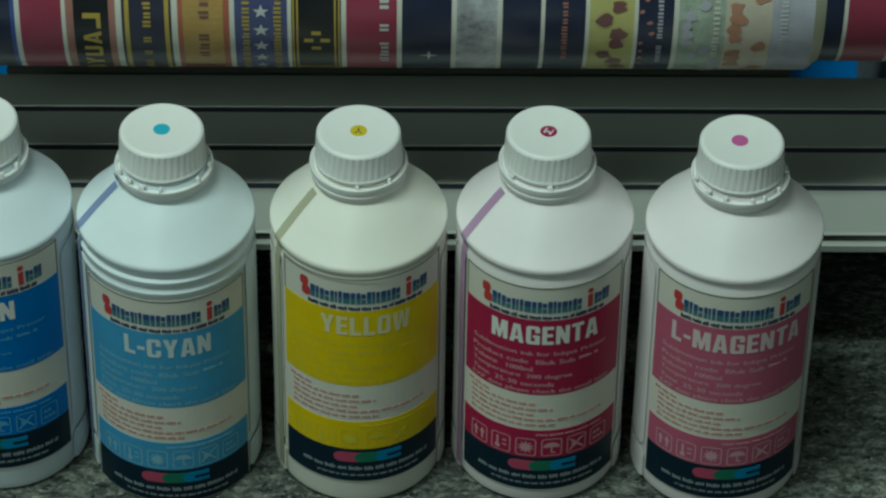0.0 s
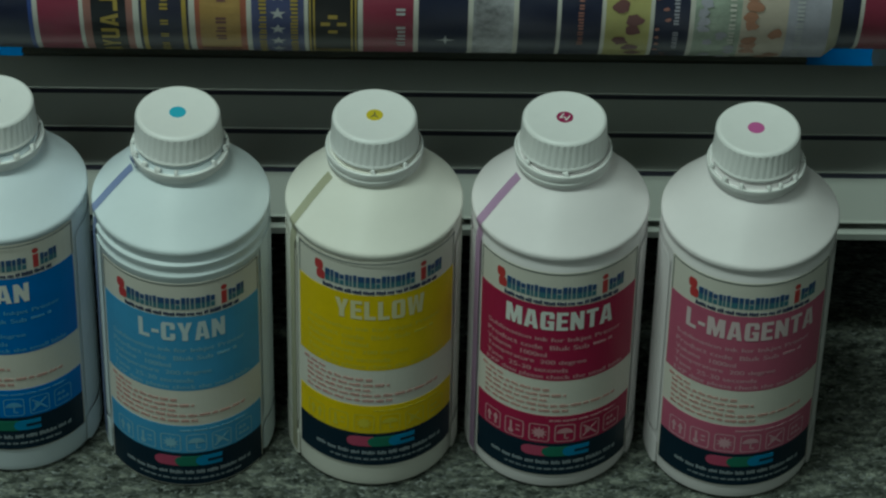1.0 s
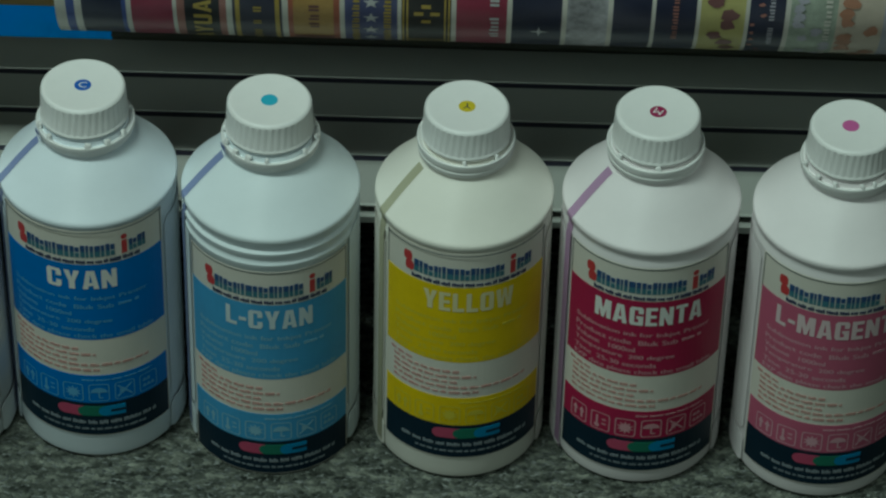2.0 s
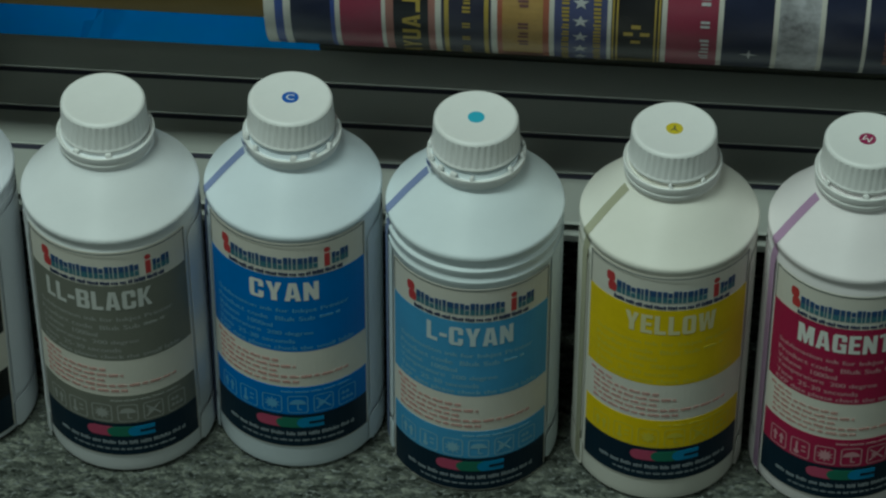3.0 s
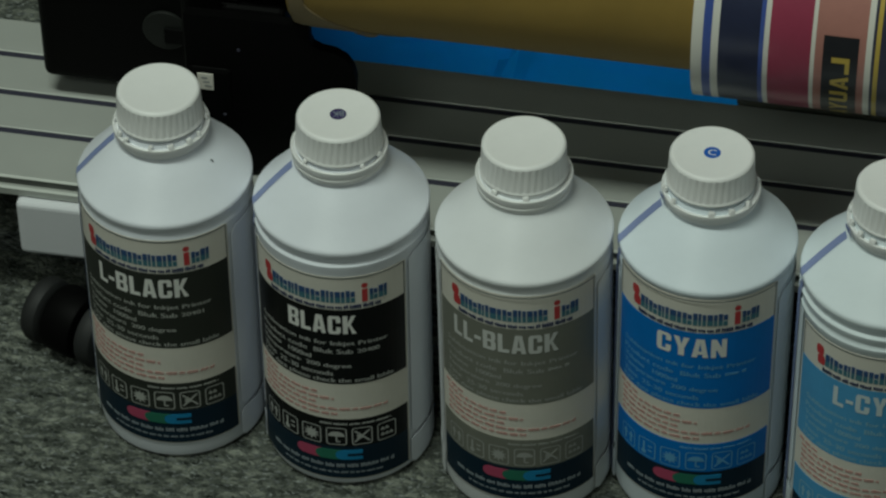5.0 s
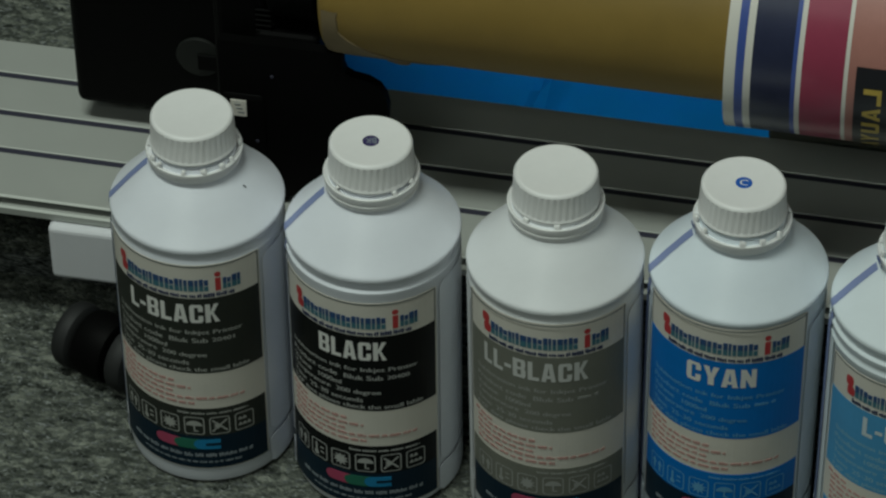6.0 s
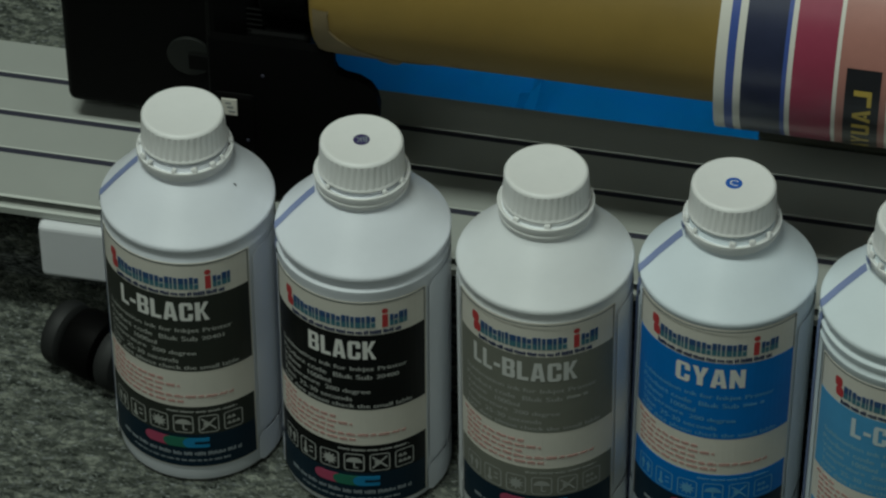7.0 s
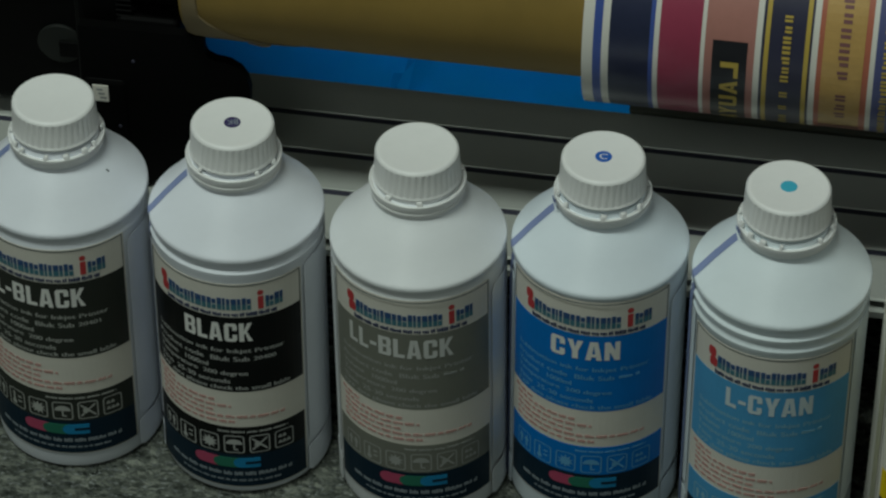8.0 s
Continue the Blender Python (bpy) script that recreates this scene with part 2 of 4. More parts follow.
def beam():
    thing = stand("printer_beam", "wide grooved silver aluminium crossbeam of a large printer stand", "printer beam", RAIL)
    top, lo = 0.098, 0.0855
    prof = [(0.186, lo), (0.186, top - 0.001), (0.185, top)]
    for g in (0.1564, 0.1247, 0.0940):
        prof += [(g + 0.0026, top), (g + 0.0022, top - 0.0004), (g + 0.0021, top - 0.005), (g - 0.0021, top - 0.005), (g - 0.0022, top - 0.0004), (g - 0.0026, top)]
    prof += [(0.0585, top), (0.0575, top - 0.001), (0.0575, 0.0965), (0.064, 0.0960), (0.064, 0.0918), (0.057, 0.0915), (0.056, 0.0905), (0.056, lo + 0.001), (0.057, lo)]
    bm = bmesh.new()
    ends = [[bm.verts.new((x, y, z)) for y, z in prof] for x in (-0.62, 1.55)]
    for i in range(len(prof)):
        j = (i + 1) % len(prof)
        bm.faces.new((ends[0][i], ends[0][j], ends[1][j], ends[1][i]))
    bm.faces.new(ends[0])
    bm.faces.new(ends[1][::-1])
    part("profile", bm, ALU, thing)
    # dark fills stand in for the shade inside the open grooves
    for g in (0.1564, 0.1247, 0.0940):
        part("groove_shade_strip", box(-0.62, 1.55, g - 0.00205, g + 0.00205, top - 0.0049, top - 0.0008), GROOVE, thing, "shade in the beam's groove, put in as a dark strip")
    part("groove_shade_strip", box(-0.62, 1.55, 0.0625, 0.0639, 0.0920, 0.0958), GROOVE, thing, "shade in the beam's front groove, put in as a dark strip")
    return thing


beam()


def foot():
    thing = stand("printer_foot", "white square steel foot tube on a black twin castor", "printer foot")
    part("foot_tube", box(0.030, 0.097, 0.0495, 0.52, 0.0493, 0.0853, bevel=0.003, segments=3), WHITE_STEEL, thing, "white painted steel tube")
    hood = [(-0.0120, 0.004), (-0.0120, 0.0150), (-0.0110, 0.0176), (-0.0085, 0.0186), (0.005, 0.0186), (0.0075, 0.0176), (0.0085, 0.0150), (0.0085, 0.004)]
    castor = part("castor", lathe(hood, 48, axis="x"), BLACK_PLASTIC, thing, "black twin-wheel castor hood", True)
    castor.matrix_basis = pose(0.0625, 0.033, 0.0190, 0, 0, -22)
    part("swivel_stem", lathe([(0.012, 0.011), (0.022, 0.011), (0.0304, 0.014)], 24), BLACK_PLASTIC, castor, smooth=True).location = (0.012, 0.026, 0)
    for side in (-1, 1):
        tread = [(-0.0062, 0.006), (-0.0062, 0.0130), (-0.0056, 0.0160), (-0.0040, 0.0180), (-0.001, 0.0187), (0.0025, 0.0184), (0.0046, 0.0172), (0.0054, 0.0150), (0.0054, 0.006)]
        w = part("wheel", lathe([(z * side, r) for z, r in tread], 56, axis="x"), RUBBER, castor, "black rubber castor wheel", True)
        w.matrix_basis = pose(0.0162 if side > 0 else -0.0195, 0, -0.0003)
    return thing


foot()

ROLL_Y, ROLL_Z, ROLL_R, CORE_R = 0.1135, 0.2367, 0.060, 0.0482


def core():
    thing = stand("cardboard_core", "long brown kraft cardboard tube with worn end", "cardboard tube")
    thing.matrix_world = FRAME @ pose(0.0035, ROLL_Y + 0.003, ROLL_Z, 0, 0, -0.7)
    tube = [(0.1745, CORE_R - 0.010), (0.1738, CORE_R - 0.0062), (0.1748, CORE_R - 0.0032), (0.1772, CORE_R - 0.0012), (0.1810, CORE_R - 0.0002), (0.1840, CORE_R), (1.35, CORE_R), (1.35, CORE_R - 0.004)]
    bm = lathe(tube, 96, axis="x", closed=True)
    part("tube", bm, KRAFT, thing, smooth=True)
    # a peeled outer layer whose ragged edge runs slantwise round the tube
    rng = random.Random(5)
    bm = bmesh.new()
    rows = []
    for k in range(71):
        d = -95 + 1.4 * k
        a = radians(d)
        slant = min(1.0, max(0.0, (-d - 12) / 52))
        right = 0.1845 + 0.052 * slant ** 1.3 + 0.006 * noise.noise((k * 0.17, 3.1, 0)) * slant + 0.0008 * rng.random()
        r = CORE_R + 0.0005
        ring = [(0.1768, r - 0.0010), (0.1808, r), (right, r + 0.0003), (right + 0.0004, r - 0.0005)]
        rows.append([bm.verts.new((u, -q * math.cos(a), q * math.sin(a))) for u, q in ring])
    for p, q in zip(rows, rows[1:]):
        for i in range(3):
            bm.faces.new((p[i], p[i + 1], q[i + 1], q[i]))
    part("peeled_layer", bm, KRAFT_PALE, thing, "peeled ragged paper layer", True)
    # a torn tip that hangs off under the tube
    bm = bmesh.new()
    tip = [(0.207, 0), (0.219, 0), (0.2165, 0.0045), (0.2135, 0.0062)]
    for off in (0.0, 0.0006):
        bm.faces.new([bm.verts.new((u, -(CORE_R + 0.0008 + off) * math.cos(radians(-50) - h / CORE_R) - h * 0.35, (CORE_R + 0.0008 + off) * math.sin(radians(-50) - h / CORE_R))) for u, h in tip])
    bmesh.ops.bridge_loops(bm, edges=bm.edges[:])
    part("torn_tip", bm, KRAFT_PALE, thing, "torn hanging tip of kraft paper")
    return thing


core()

# printed bands along the paper roll: left edge, colours by kind
BANDS = [
    (-0.0682, "white"), (-0.0628, "blue"), (-0.0586, "white"), (-0.0550, "navy"), (-0.0352, "blue"), (-0.0330, "white"),
    (-0.0305, "maroon"), (-0.0100, "white"), (-0.0080, "brown"), (0.0165, "white"), (0.0195, "gold_navy"), (0.0440, "white"),
    (0.0470, "tan"), (0.0725, "white"), (0.0750, "stars"), (0.1010, "white"), (0.1030, "black_gold"), (0.1275, "white"),
    (0.1300, "maroon"), (0.1550, "white"), (0.1575, "navy"), (0.1820, "white"), (0.1845, "marble"), (0.2045, "white"),
    (0.2070, "navy"), (0.2260, "white"), (0.2280, "navy"), (0.2480, "white"), (0.2500, "olive"), (0.2720, "white"),
    (0.2740, "navy"), (0.2915, "white"), (0.2940, "sage"), (0.3170, "orange"), (0.3400, "grey"), (0.3610, "cream"),
    (0.3670, "navy"), (0.3760, "white"), (0.3780, "maroon"), (0.4000, "white"), (0.4020, "navy"), (0.4400, "white"), (0.4430, "cream"), (0.4700, None),
]
PRINTS = {
    "white": material("roll_white_print", (0.70, 0.68, 0.62), 0.35), "blue": material("roll_blue_print", (0.05, 0.09, 0.33), 0.35),
    "navy": material("roll_navy_print", (0.02, 0.025, 0.06), 0.32, vary=0.2), "maroon": material("roll_maroon_print", (0.30, 0.042, 0.085), 0.32, vary=0.1),
    "brown": material("roll_brown_print", (0.40, 0.18, 0.15), 0.35, vary=0.1), "gold_navy": material("roll_dark_print", (0.03, 0.03, 0.06), 0.35, vary=0.1),
    "tan": material("roll_tan_print", (0.42, 0.13, 0.08), 0.35, vary=0.1), "stars": material("roll_star_blue_print", (0.08, 0.09, 0.22), 0.35, vary=0.1),
    "black_gold": material("roll_black_print", (0.012, 0.012, 0.016), 0.35, vary=0.1), "marble": material("roll_marble_print", (0.42, 0.42, 0.45), 0.35, vary=0.9, scale=45),
    "olive": material("roll_olive_print", (0.53, 0.49, 0.19), 0.35, vary=0.1), "sage": material("roll_sage_print", (0.40, 0.46, 0.38), 0.35, vary=0.35, scale=120),
    "orange": material("roll_ivory_print", (0.62, 0.54, 0.45), 0.35, vary=0.1), "grey": material("roll_grey_print", (0.47, 0.46, 0.54), 0.35, vary=0.2, scale=80),
    "cream": material("roll_cream_print", (0.64, 0.60, 0.46), 0.35, vary=0.1),
}
GOLD_PRINT = material("roll_gold_print", (0.50, 0.36, 0.07), 0.35)
TAN_PRINT = material("roll_ochre_print", (0.48, 0.30, 0.10), 0.35, vary=0.15, scale=60)
CORAL_PRINT = material("roll_coral_print", (0.46, 0.23, 0.15), 0.35)
PALE_PRINT = material("roll_pale_print", (0.60, 0.60, 0.62), 0.35)
TEXT_DARK = material("roll_brown_dark_print", (0.20, 0.09, 0.09), 0.35)


def roll_patch(bm, x0, x1, a0, a1, lift):
    """A flat print on the roll: x along it, a degrees up round its front from the horizontal."""
    n = max(1, round(abs(a1 - a0) / 4))
    rows = []
    for k in range(n + 1):
        a = radians(a0 + (a1 - a0) * k / n)
        r = ROLL_R + lift
        rows.append([bm.verts.new((x, -r * math.cos(a), r * math.sin(a))) for x in (x0, x1)])
    for p, q in zip(rows, rows[1:]):
        bm.faces.new((p[0], p[1], q[1], q[0]))


def roll_shape(bm, pts, x, a, lift):
    """A flat polygon on the roll about (x, a): pts in metres along and round it."""
    verts = [bm.verts.new((x + px, -(ROLL_R + lift) * math.cos(radians(a) + py / ROLL_R), (ROLL_R + lift) * math.sin(radians(a) + py / ROLL_R))) for px, py in pts]
    mid = bm.verts.new((x, -(ROLL_R + lift) * math.cos(radians(a)), (ROLL_R + lift) * math.sin(radians(a))))
    for p, q in zip(verts, verts[1:] + verts[:1]):
        bm.faces.new((mid, p, q))


def star(points, r0, r1):
    return [((r0 if k % 2 == 0 else r1) * math.sin(math.pi * k / points), (r0 if k % 2 == 0 else r1) * math.cos(math.pi * k / points)) for k in range(2 * points)]


def bars_round(x0, x1, a0, a1, step, fill, lift, seed):
    """A column of plain bars round the roll, in place of letters."""
    rng = random.Random(seed)
    bm = bmesh.new()
    a = a0
    while a < a1:
        size = step * fill * rng.uniform(0.85, 1.1)
        if rng.random() > 0.12:
            for f in (0.0, 0.58):
                roll_patch(bm, x0 + (x1 - x0) * rng.choice((0, 0, 0.15)), x1, a + size * f, a + size * (f + 0.36), lift)
        a += step
    return bm


def mirror_word(word, x0, x1, a_top, step, fill, lift):
    """Mirror-written capitals that run down round the roll, their feet towards x1."""
    bm = bmesh.new()
    for k, c in enumerate(word):
        a = a_top - k * step
        for piece in PLAIN_CAPITALS[c]:
            verts = []
            for px, py in piece:
                t, r = radians(a - px * step * fill), ROLL_R + lift
                verts.append(bm.verts.new((x1 - (x1 - x0) * py, -r * math.cos(t), r * math.sin(t))))
            bm.faces.new(verts)
    return bm


PLAIN_CAPITALS = {
    "L": [[(0, 0), (0.34, 0), (0.34, 1), (0, 1)], [(0.34, 0), (1, 0), (1, 0.24), (0.34, 0.24)]],
    "A": [[(0, 0), (0.30, 0), (0.5, 0.75), (0.5, 1), (0.34, 1)], [(1, 0), (0.66, 1), (0.5, 1), (0.5, 0.75), (0.70, 0)], [(0.38, 0.18), (0.62, 0.18), (0.57, 0.36), (0.43, 0.36)]],
    "U": [[(0, 0.12), (0.14, 0), (0.32, 0.2), (0.32, 1), (0, 1)], [(0.14, 0), (0.86, 0), (0.68, 0.2), (0.32, 0.2)], [(0.86, 0), (1, 0.12), (1, 1), (0.68, 1), (0.68, 0.2)]],
    "Y": [[(0.34, 0), (0.66, 0), (0.66, 0.45), (0.34, 0.45)], [(0.34, 0.45), (0.5, 0.45), (0.5, 0.62), (0.32, 1), (0, 1)], [(0.66, 0.45), (1, 1), (0.68, 1), (0.5, 0.62), (0.5, 0.45)]],
}


def blobs(x0, x1, a0, a1, count, size, lift, seed):
    rng = random.Random(seed)
    bm = bmesh.new()
    for k in range(count):
        cx, ca = rng.uniform(x0, x1), a0 + (a1 - a0) * (k + 0.5) / count
        pts = [(size * rng.uniform(0.45, 1.0) * math.cos(t * 0.628), size * rng.uniform(0.45, 1.0) * math.sin(t * 0.628)) for t in range(10)]
        roll_shape(bm, pts, min(max(cx, x0 + size), x1 - size), ca, lift + 0.00002 * k)
    return bm


def decorate(band, kind, x0, x1):
    """What is printed on a band of the roll."""
    w, bm = x1 - x0, bmesh.new()
    if kind == "brown":
        roll_patch(bm, x0 + 0.16 * w, x0 + 0.86 * w, -80, 16, 0.0002)
        part("dark_panel", bm, PRINTS["black_gold"], band)
        part("column_print", mirror_word("LAUYA", x0 + 0.34 * w, x0 + 0.70 * w, 5.0, 10.9, 0.84, 0.0004), GOLD_PRINT, band)
    elif kind == "gold_navy":
        for f in (0.06, 0.86):
            roll_patch(bm, x0 + f * w, x0 + (f + 0.09) * w, -90, 60, 0.0002)
        part("gold_stripe", bm, GOLD_PRINT, band)
        part("column_print", bars_round(x0 + 0.42 * w, x0 + 0.58 * w, -50, 30, 5.2, 0.75, 0.0003, 5), GOLD_PRINT, band)
    elif kind == "tan":
        roll_patch(bm, x0 + 0.10 * w, x0 + 0.88 * w, -37, 70, 0.0002)
        part("ochre_panel", bm, TAN_PRINT, band)
        bm = bmesh.new()
        for a in (-39, -41.5, -44):
            roll_patch(bm, x0 + 0.10 * w, x0 + 0.88 * w, a, a + 0.9, 0.0003)
        part("border_line", bm, PRINTS["black_gold"], band)
        part("column_print", bars_round(x0 + 0.40 * w, x0 + 0.60 * w, -26, 40, 7.0, 0.75, 0.0004, 7), TEXT_DARK, band)
    elif kind == "stars":
        for k in range(9):
            one = bmesh.new()
            roll_shape(one, star(5, 0.0042, 0.0017), x0 + 0.5 * w, -49 + 11 * k, 0.0003)
            part("star", one, PALE_PRINT, band)
        for f, sd in ((0.14, 11), (0.74, 12)):
            part("column_print", bars_round(x0 + f * w, x0 + (f + 0.14) * w, -60, 40, 5.0, 0.8, 0.0003, sd), GOLD_PRINT, band)
    elif kind == "black_gold":
        for f in (0.02, 0.10, 0.86, 0.94):
            roll_patch(bm, x0 + f * w, x0 + (f + 0.035) * w, -90, 60, 0.0002)
        for a in (-40, -43):
            roll_patch(bm, x0 + 0.15 * w, x0 + 0.83 * w, a, a + 1.1, 0.0003)
        for f, a in ((0.40, -8), (0.25, -13), (0.58, -13), (0.40, -19)):
            roll_patch(bm, x0 + f * w, x0 + (f + 0.19) * w, a, a + 2.6, 0.0003)
        part("gold_line", bm, GOLD_PRINT, band)
    elif kind == "maroon" and x0 > 0.1 and x0 < 0.3:
        part("column_print", bars_round(x0 + 0.66 * w, x0 + 0.84 * w, -31, 40, 6.5, 0.8, 0.0003, 13), PALE_PRINT, band)
    elif kind == "navy" and 0.15 < x0 < 0.18:
        roll_shape(bm, star(4, 0.0050, 0.0011), x0 + 0.55 * w, -24, 0.0003)
        part("star", bm, PALE_PRINT, band)
    elif kind == "navy" and 0.22 < x0 < 0.24:
        part("column_print", bars_round(x0 + 0.42 * w, x0 + 0.56 * w, -27, 30, 4.5, 0.8, 0.0003, 17), PRINTS["brown"], band)
    elif kind == "navy" and 0.27 < x0 < 0.28:
        part("column_print", bars_round(x0 + 0.55 * w, x0 + 0.70 * w, -30, 40, 4.2, 0.8, 0.0003, 19), PRINTS["grey"], band)
        part("speckle", blobs(x0, x0 + 0.5 * w, -48, 30, 12, 0.0018, 0.0003, 20), PRINTS["brown"], band)
    elif kind == "olive":
        part("motif", blobs(x0 + 0.1 * w, x0 + 0.9 * w, -42, 30, 9, 0.0055, 0.0003, 23), TEXT_DARK, band)
    elif kind == "orange":
        part("motif", blobs(x0, x1, -48, 30, 13, 0.0052, 0.0003, 29), CORAL_PRINT, band)
    elif kind == "grey":
        part("column_print", bars_round(x0 + 0.20 * w, x0 + 0.38 * w, -45, 40, 5.0, 0.8, 0.0003, 31), PALE_PRINT, band)
    elif kind == "sage":
        part("motif", blobs(x0, x1, -48, 30, 14, 0.0042, 0.0003, 37), PRINTS["grey"], band)
        part("column_print", bars_round(x0 + 0.74 * w, x0 + 0.88 * w, -48, 40, 6.0, 0.8, 0.0003, 38), PRINTS["white"], band)
    bm.free() if bm.is_valid else None


def paper_roll():
    thing = stand("printed_paper_roll", "roll of printed transfer paper with many coloured bands", "paper roll")
    thing.matrix_world = FRAME @ pose(0, ROLL_Y + 0.003, ROLL_Z, 0, 0, -0.7) @ pose(0.4535, 0, 0)
    for (x0, kind), (x1, _) in zip(BANDS, BANDS[1:]):
        # fewer layers are wound towards the far end
        r0, r1 = [ROLL_R - 0.0045 * min(1, max(0, (x - 0.361) / 0.006)) for x in (x0, x1)]
        prof = [(x0, CORE_R + 0.0005), (x0, r0), (x1, r1), (x1, CORE_R + 0.0005)]
        band = part("band", lathe(prof, 128, axis="x", closed=True), PRINTS[kind], thing, smooth=True)
        decorate(band, kind, x0, x1)
    return thing


paper_roll()


def motor():
    thing = stand("take_up_motor", "black plastic take-up motor unit clamped on the beam", "motor unit")
    part("motor_box", box(0.0280, 0.118, 0.1235, 0.22, 0.1110, 0.36, bevel=0.005, segments=4), BLACK_PLASTIC, thing, "matt black motor housing")
    part("upper_bracket", box(0.1165, 0.146, 0.088, 0.19, 0.150, 0.36, bevel=0.006, segments=4), BLACK_PLASTIC, thing)
    part("arm", box(0.140, 0.1732, 0.0842, 0.17, 0.150, 0.2050, bevel=0.003), BLACK_PLASTIC, thing)
    dial = part("dial", lathe([(0, 0.0125), (0.0012, 0.0125), (0.0018, 0.0118), (0.0018, 0.002)], 40), SOFT_BLACK, thing, "round dark grey cover on the motor", True)
    dial.matrix_basis = pose(0.0985, 0.1237, 0.1535, 90)
    part("dial_slot", box(-0.0005, 0.0118, -0.0075, 0.0025, 0.0016, 0.0032, bevel=0.0008), BLACK_PLASTIC, dial)
    coupling = part("coupling", lathe([(0.147, 0.020), (0.147, 0.0335), (0.149, 0.0350), (0.1725, 0.0350), (0.1735, 0.0340), (0.1735, 0.020)], 64, axis="x"), BLACK_PLASTIC, thing, "black roll coupling", True)
    coupling.location = (0, ROLL_Y + 0.003, ROLL_Z)
    part("coupling_rim", lathe([(0.155, 0.0349), (0.155, 0.0356), (0.172, 0.0356), (0.172, 0.0349)], 64, axis="x", closed=True), BLACK_PLASTIC, coupling, "dull black rim", True)
    for k in range(5):
        part("rib", box(0.1400, 0.1488, 0.0868, 0.0885, 0.2040 + 0.0033 * k, 0.2054 + 0.0033 * k, bevel=0.0004, segments=1), BLACK_PLASTIC, thing)
    side = [(0.122, 0.0983), (0.152, 0.0983), (0.172, 0.116), (0.196, 0.136), (0.2075, 0.150), (0.2103, 0.160), (0.2109, 0.1706), (0.2095, 0.1778), (0.2060, 0.1836), (0.2002, 0.1871), (0.1928, 0.1884), (0.1888, 0.1906), (0.1874, 0.1945), (0.1874, 0.203), (0.122, 0.203)]
    bm = bmesh.new()
    front = [bm.verts.new((u, 0.078, z)) for u, z in side]
    back = [bm.verts.new((u, 0.084, z)) for u, z in side]
    bm.faces.new(front)
    bm.faces.new(back[::-1])
    for i in range(len(side)):
        j = (i + 1) % len(side)
        bm.faces.new((front[i], back[i], back[j], front[j]))
    part("cradle", bm, BLACK_PLASTIC, thing, smooth=True)
    part("clamp_plate", box(0.122, 0.146, 0.0765, 0.086, 0.0983, 0.170, bevel=0.003), BLACK_PLASTIC, thing)
    seal = part("sticker", box(0.1277, 0.1360, 0.0758, 0.0766, 0.1560, 0.1662), PAPER, thing, "small white sticker with grey print")
    for k in range(3):
        part("print_bar", box(0.1315 - 0.0008 * k, 0.1350 - 0.001 * k, 0.0756, 0.0759, 0.1580 + 0.0026 * k, 0.1591 + 0.0026 * k), PRINT_GREY, seal)
    for u, z in ((0.150, 0.183), (0.141, 0.140)):
        screw = part("screw", lathe([(0, 0.0010), (0.0006, 0.0008)], 12), GROOVE, thing)
        screw.matrix_basis = pose(u, 0.0778 if u > 0.146 else 0.0764, z, 90)
    shaft = part("shaft", lathe([(0.168, 0.012), (0.21, 0.012)], 32, axis="x"), WHITE_STEEL, thing, "steel shaft end", True)
    shaft.location = (0, ROLL_Y, ROLL_Z)
    return thing


motor()


def blue_sheet(name, x0, x1, y0, y1, base, rise, crease, label):
    bm = bmesh.new()
    nx, ny = 48, 16
    rows = []
    for i in range(nx + 1):
        x = x0 + (x1 - x0) * i / nx
        row = []
        for j in range(ny + 1):
            y = y0 + (y1 - y0) * j / ny
            fold = math.exp(-((x - crease - 0.15 * (y - 0.32)) / 0.0035) ** 2)
            z = base + rise * (0.5 + 0.5 * noise.noise((x * 9, y * 9, 1))) + 0.010 * fold
            row.append(bm.verts.new((x, y, z)))
        rows.append(row)
    for a, b in zip(rows, rows[1:]):
        for j in range(ny):
            bm.faces.new((a[j], a[j + 1], b[j + 1], b[j]))
    bmesh.ops.solidify(bm, geom=bm.faces[:], thickness=0.0015)
    return tagged(link(name, bm, BLUE_SHEET, smooth=True), label, "plastic sheet")


blue_sheet("blue_sheet", -0.37, -0.066, 0.22, 0.72, 0.002, 0.004, -0.199, "bright blue creased plastic sheet lying on the carpet behind the beam")


blue_sheet("blue_sheet", 0.30, 0.50, 0.285, 0.72, 0.002, 0.004, 0.47, "bright blue plastic sheet lying on the carpet behind the added blocks")


def rear_block(u0, u1):
    # added block that hides the lit carpet and keeps this strip dark
    thing = stand("rear_block", "long matt grey block added where it is dark behind the beam", "tray", RAIL)
    part("block_body", box(u0, u1, 0.1864, 0.310, 0.0, 0.0978, bevel=0.004), BLOCK_GREY, thing)
    part("block_lip", box(u0, u1, 0.1866, 0.192, 0.0978, 0.0990, bevel=0.0005, segments=1), BLOCK_GREY, thing)
    return thing


rear_block(0.395, 0.823)
# second added block, for the darkness past the blue sheet
rear_block(0.878, 1.45)

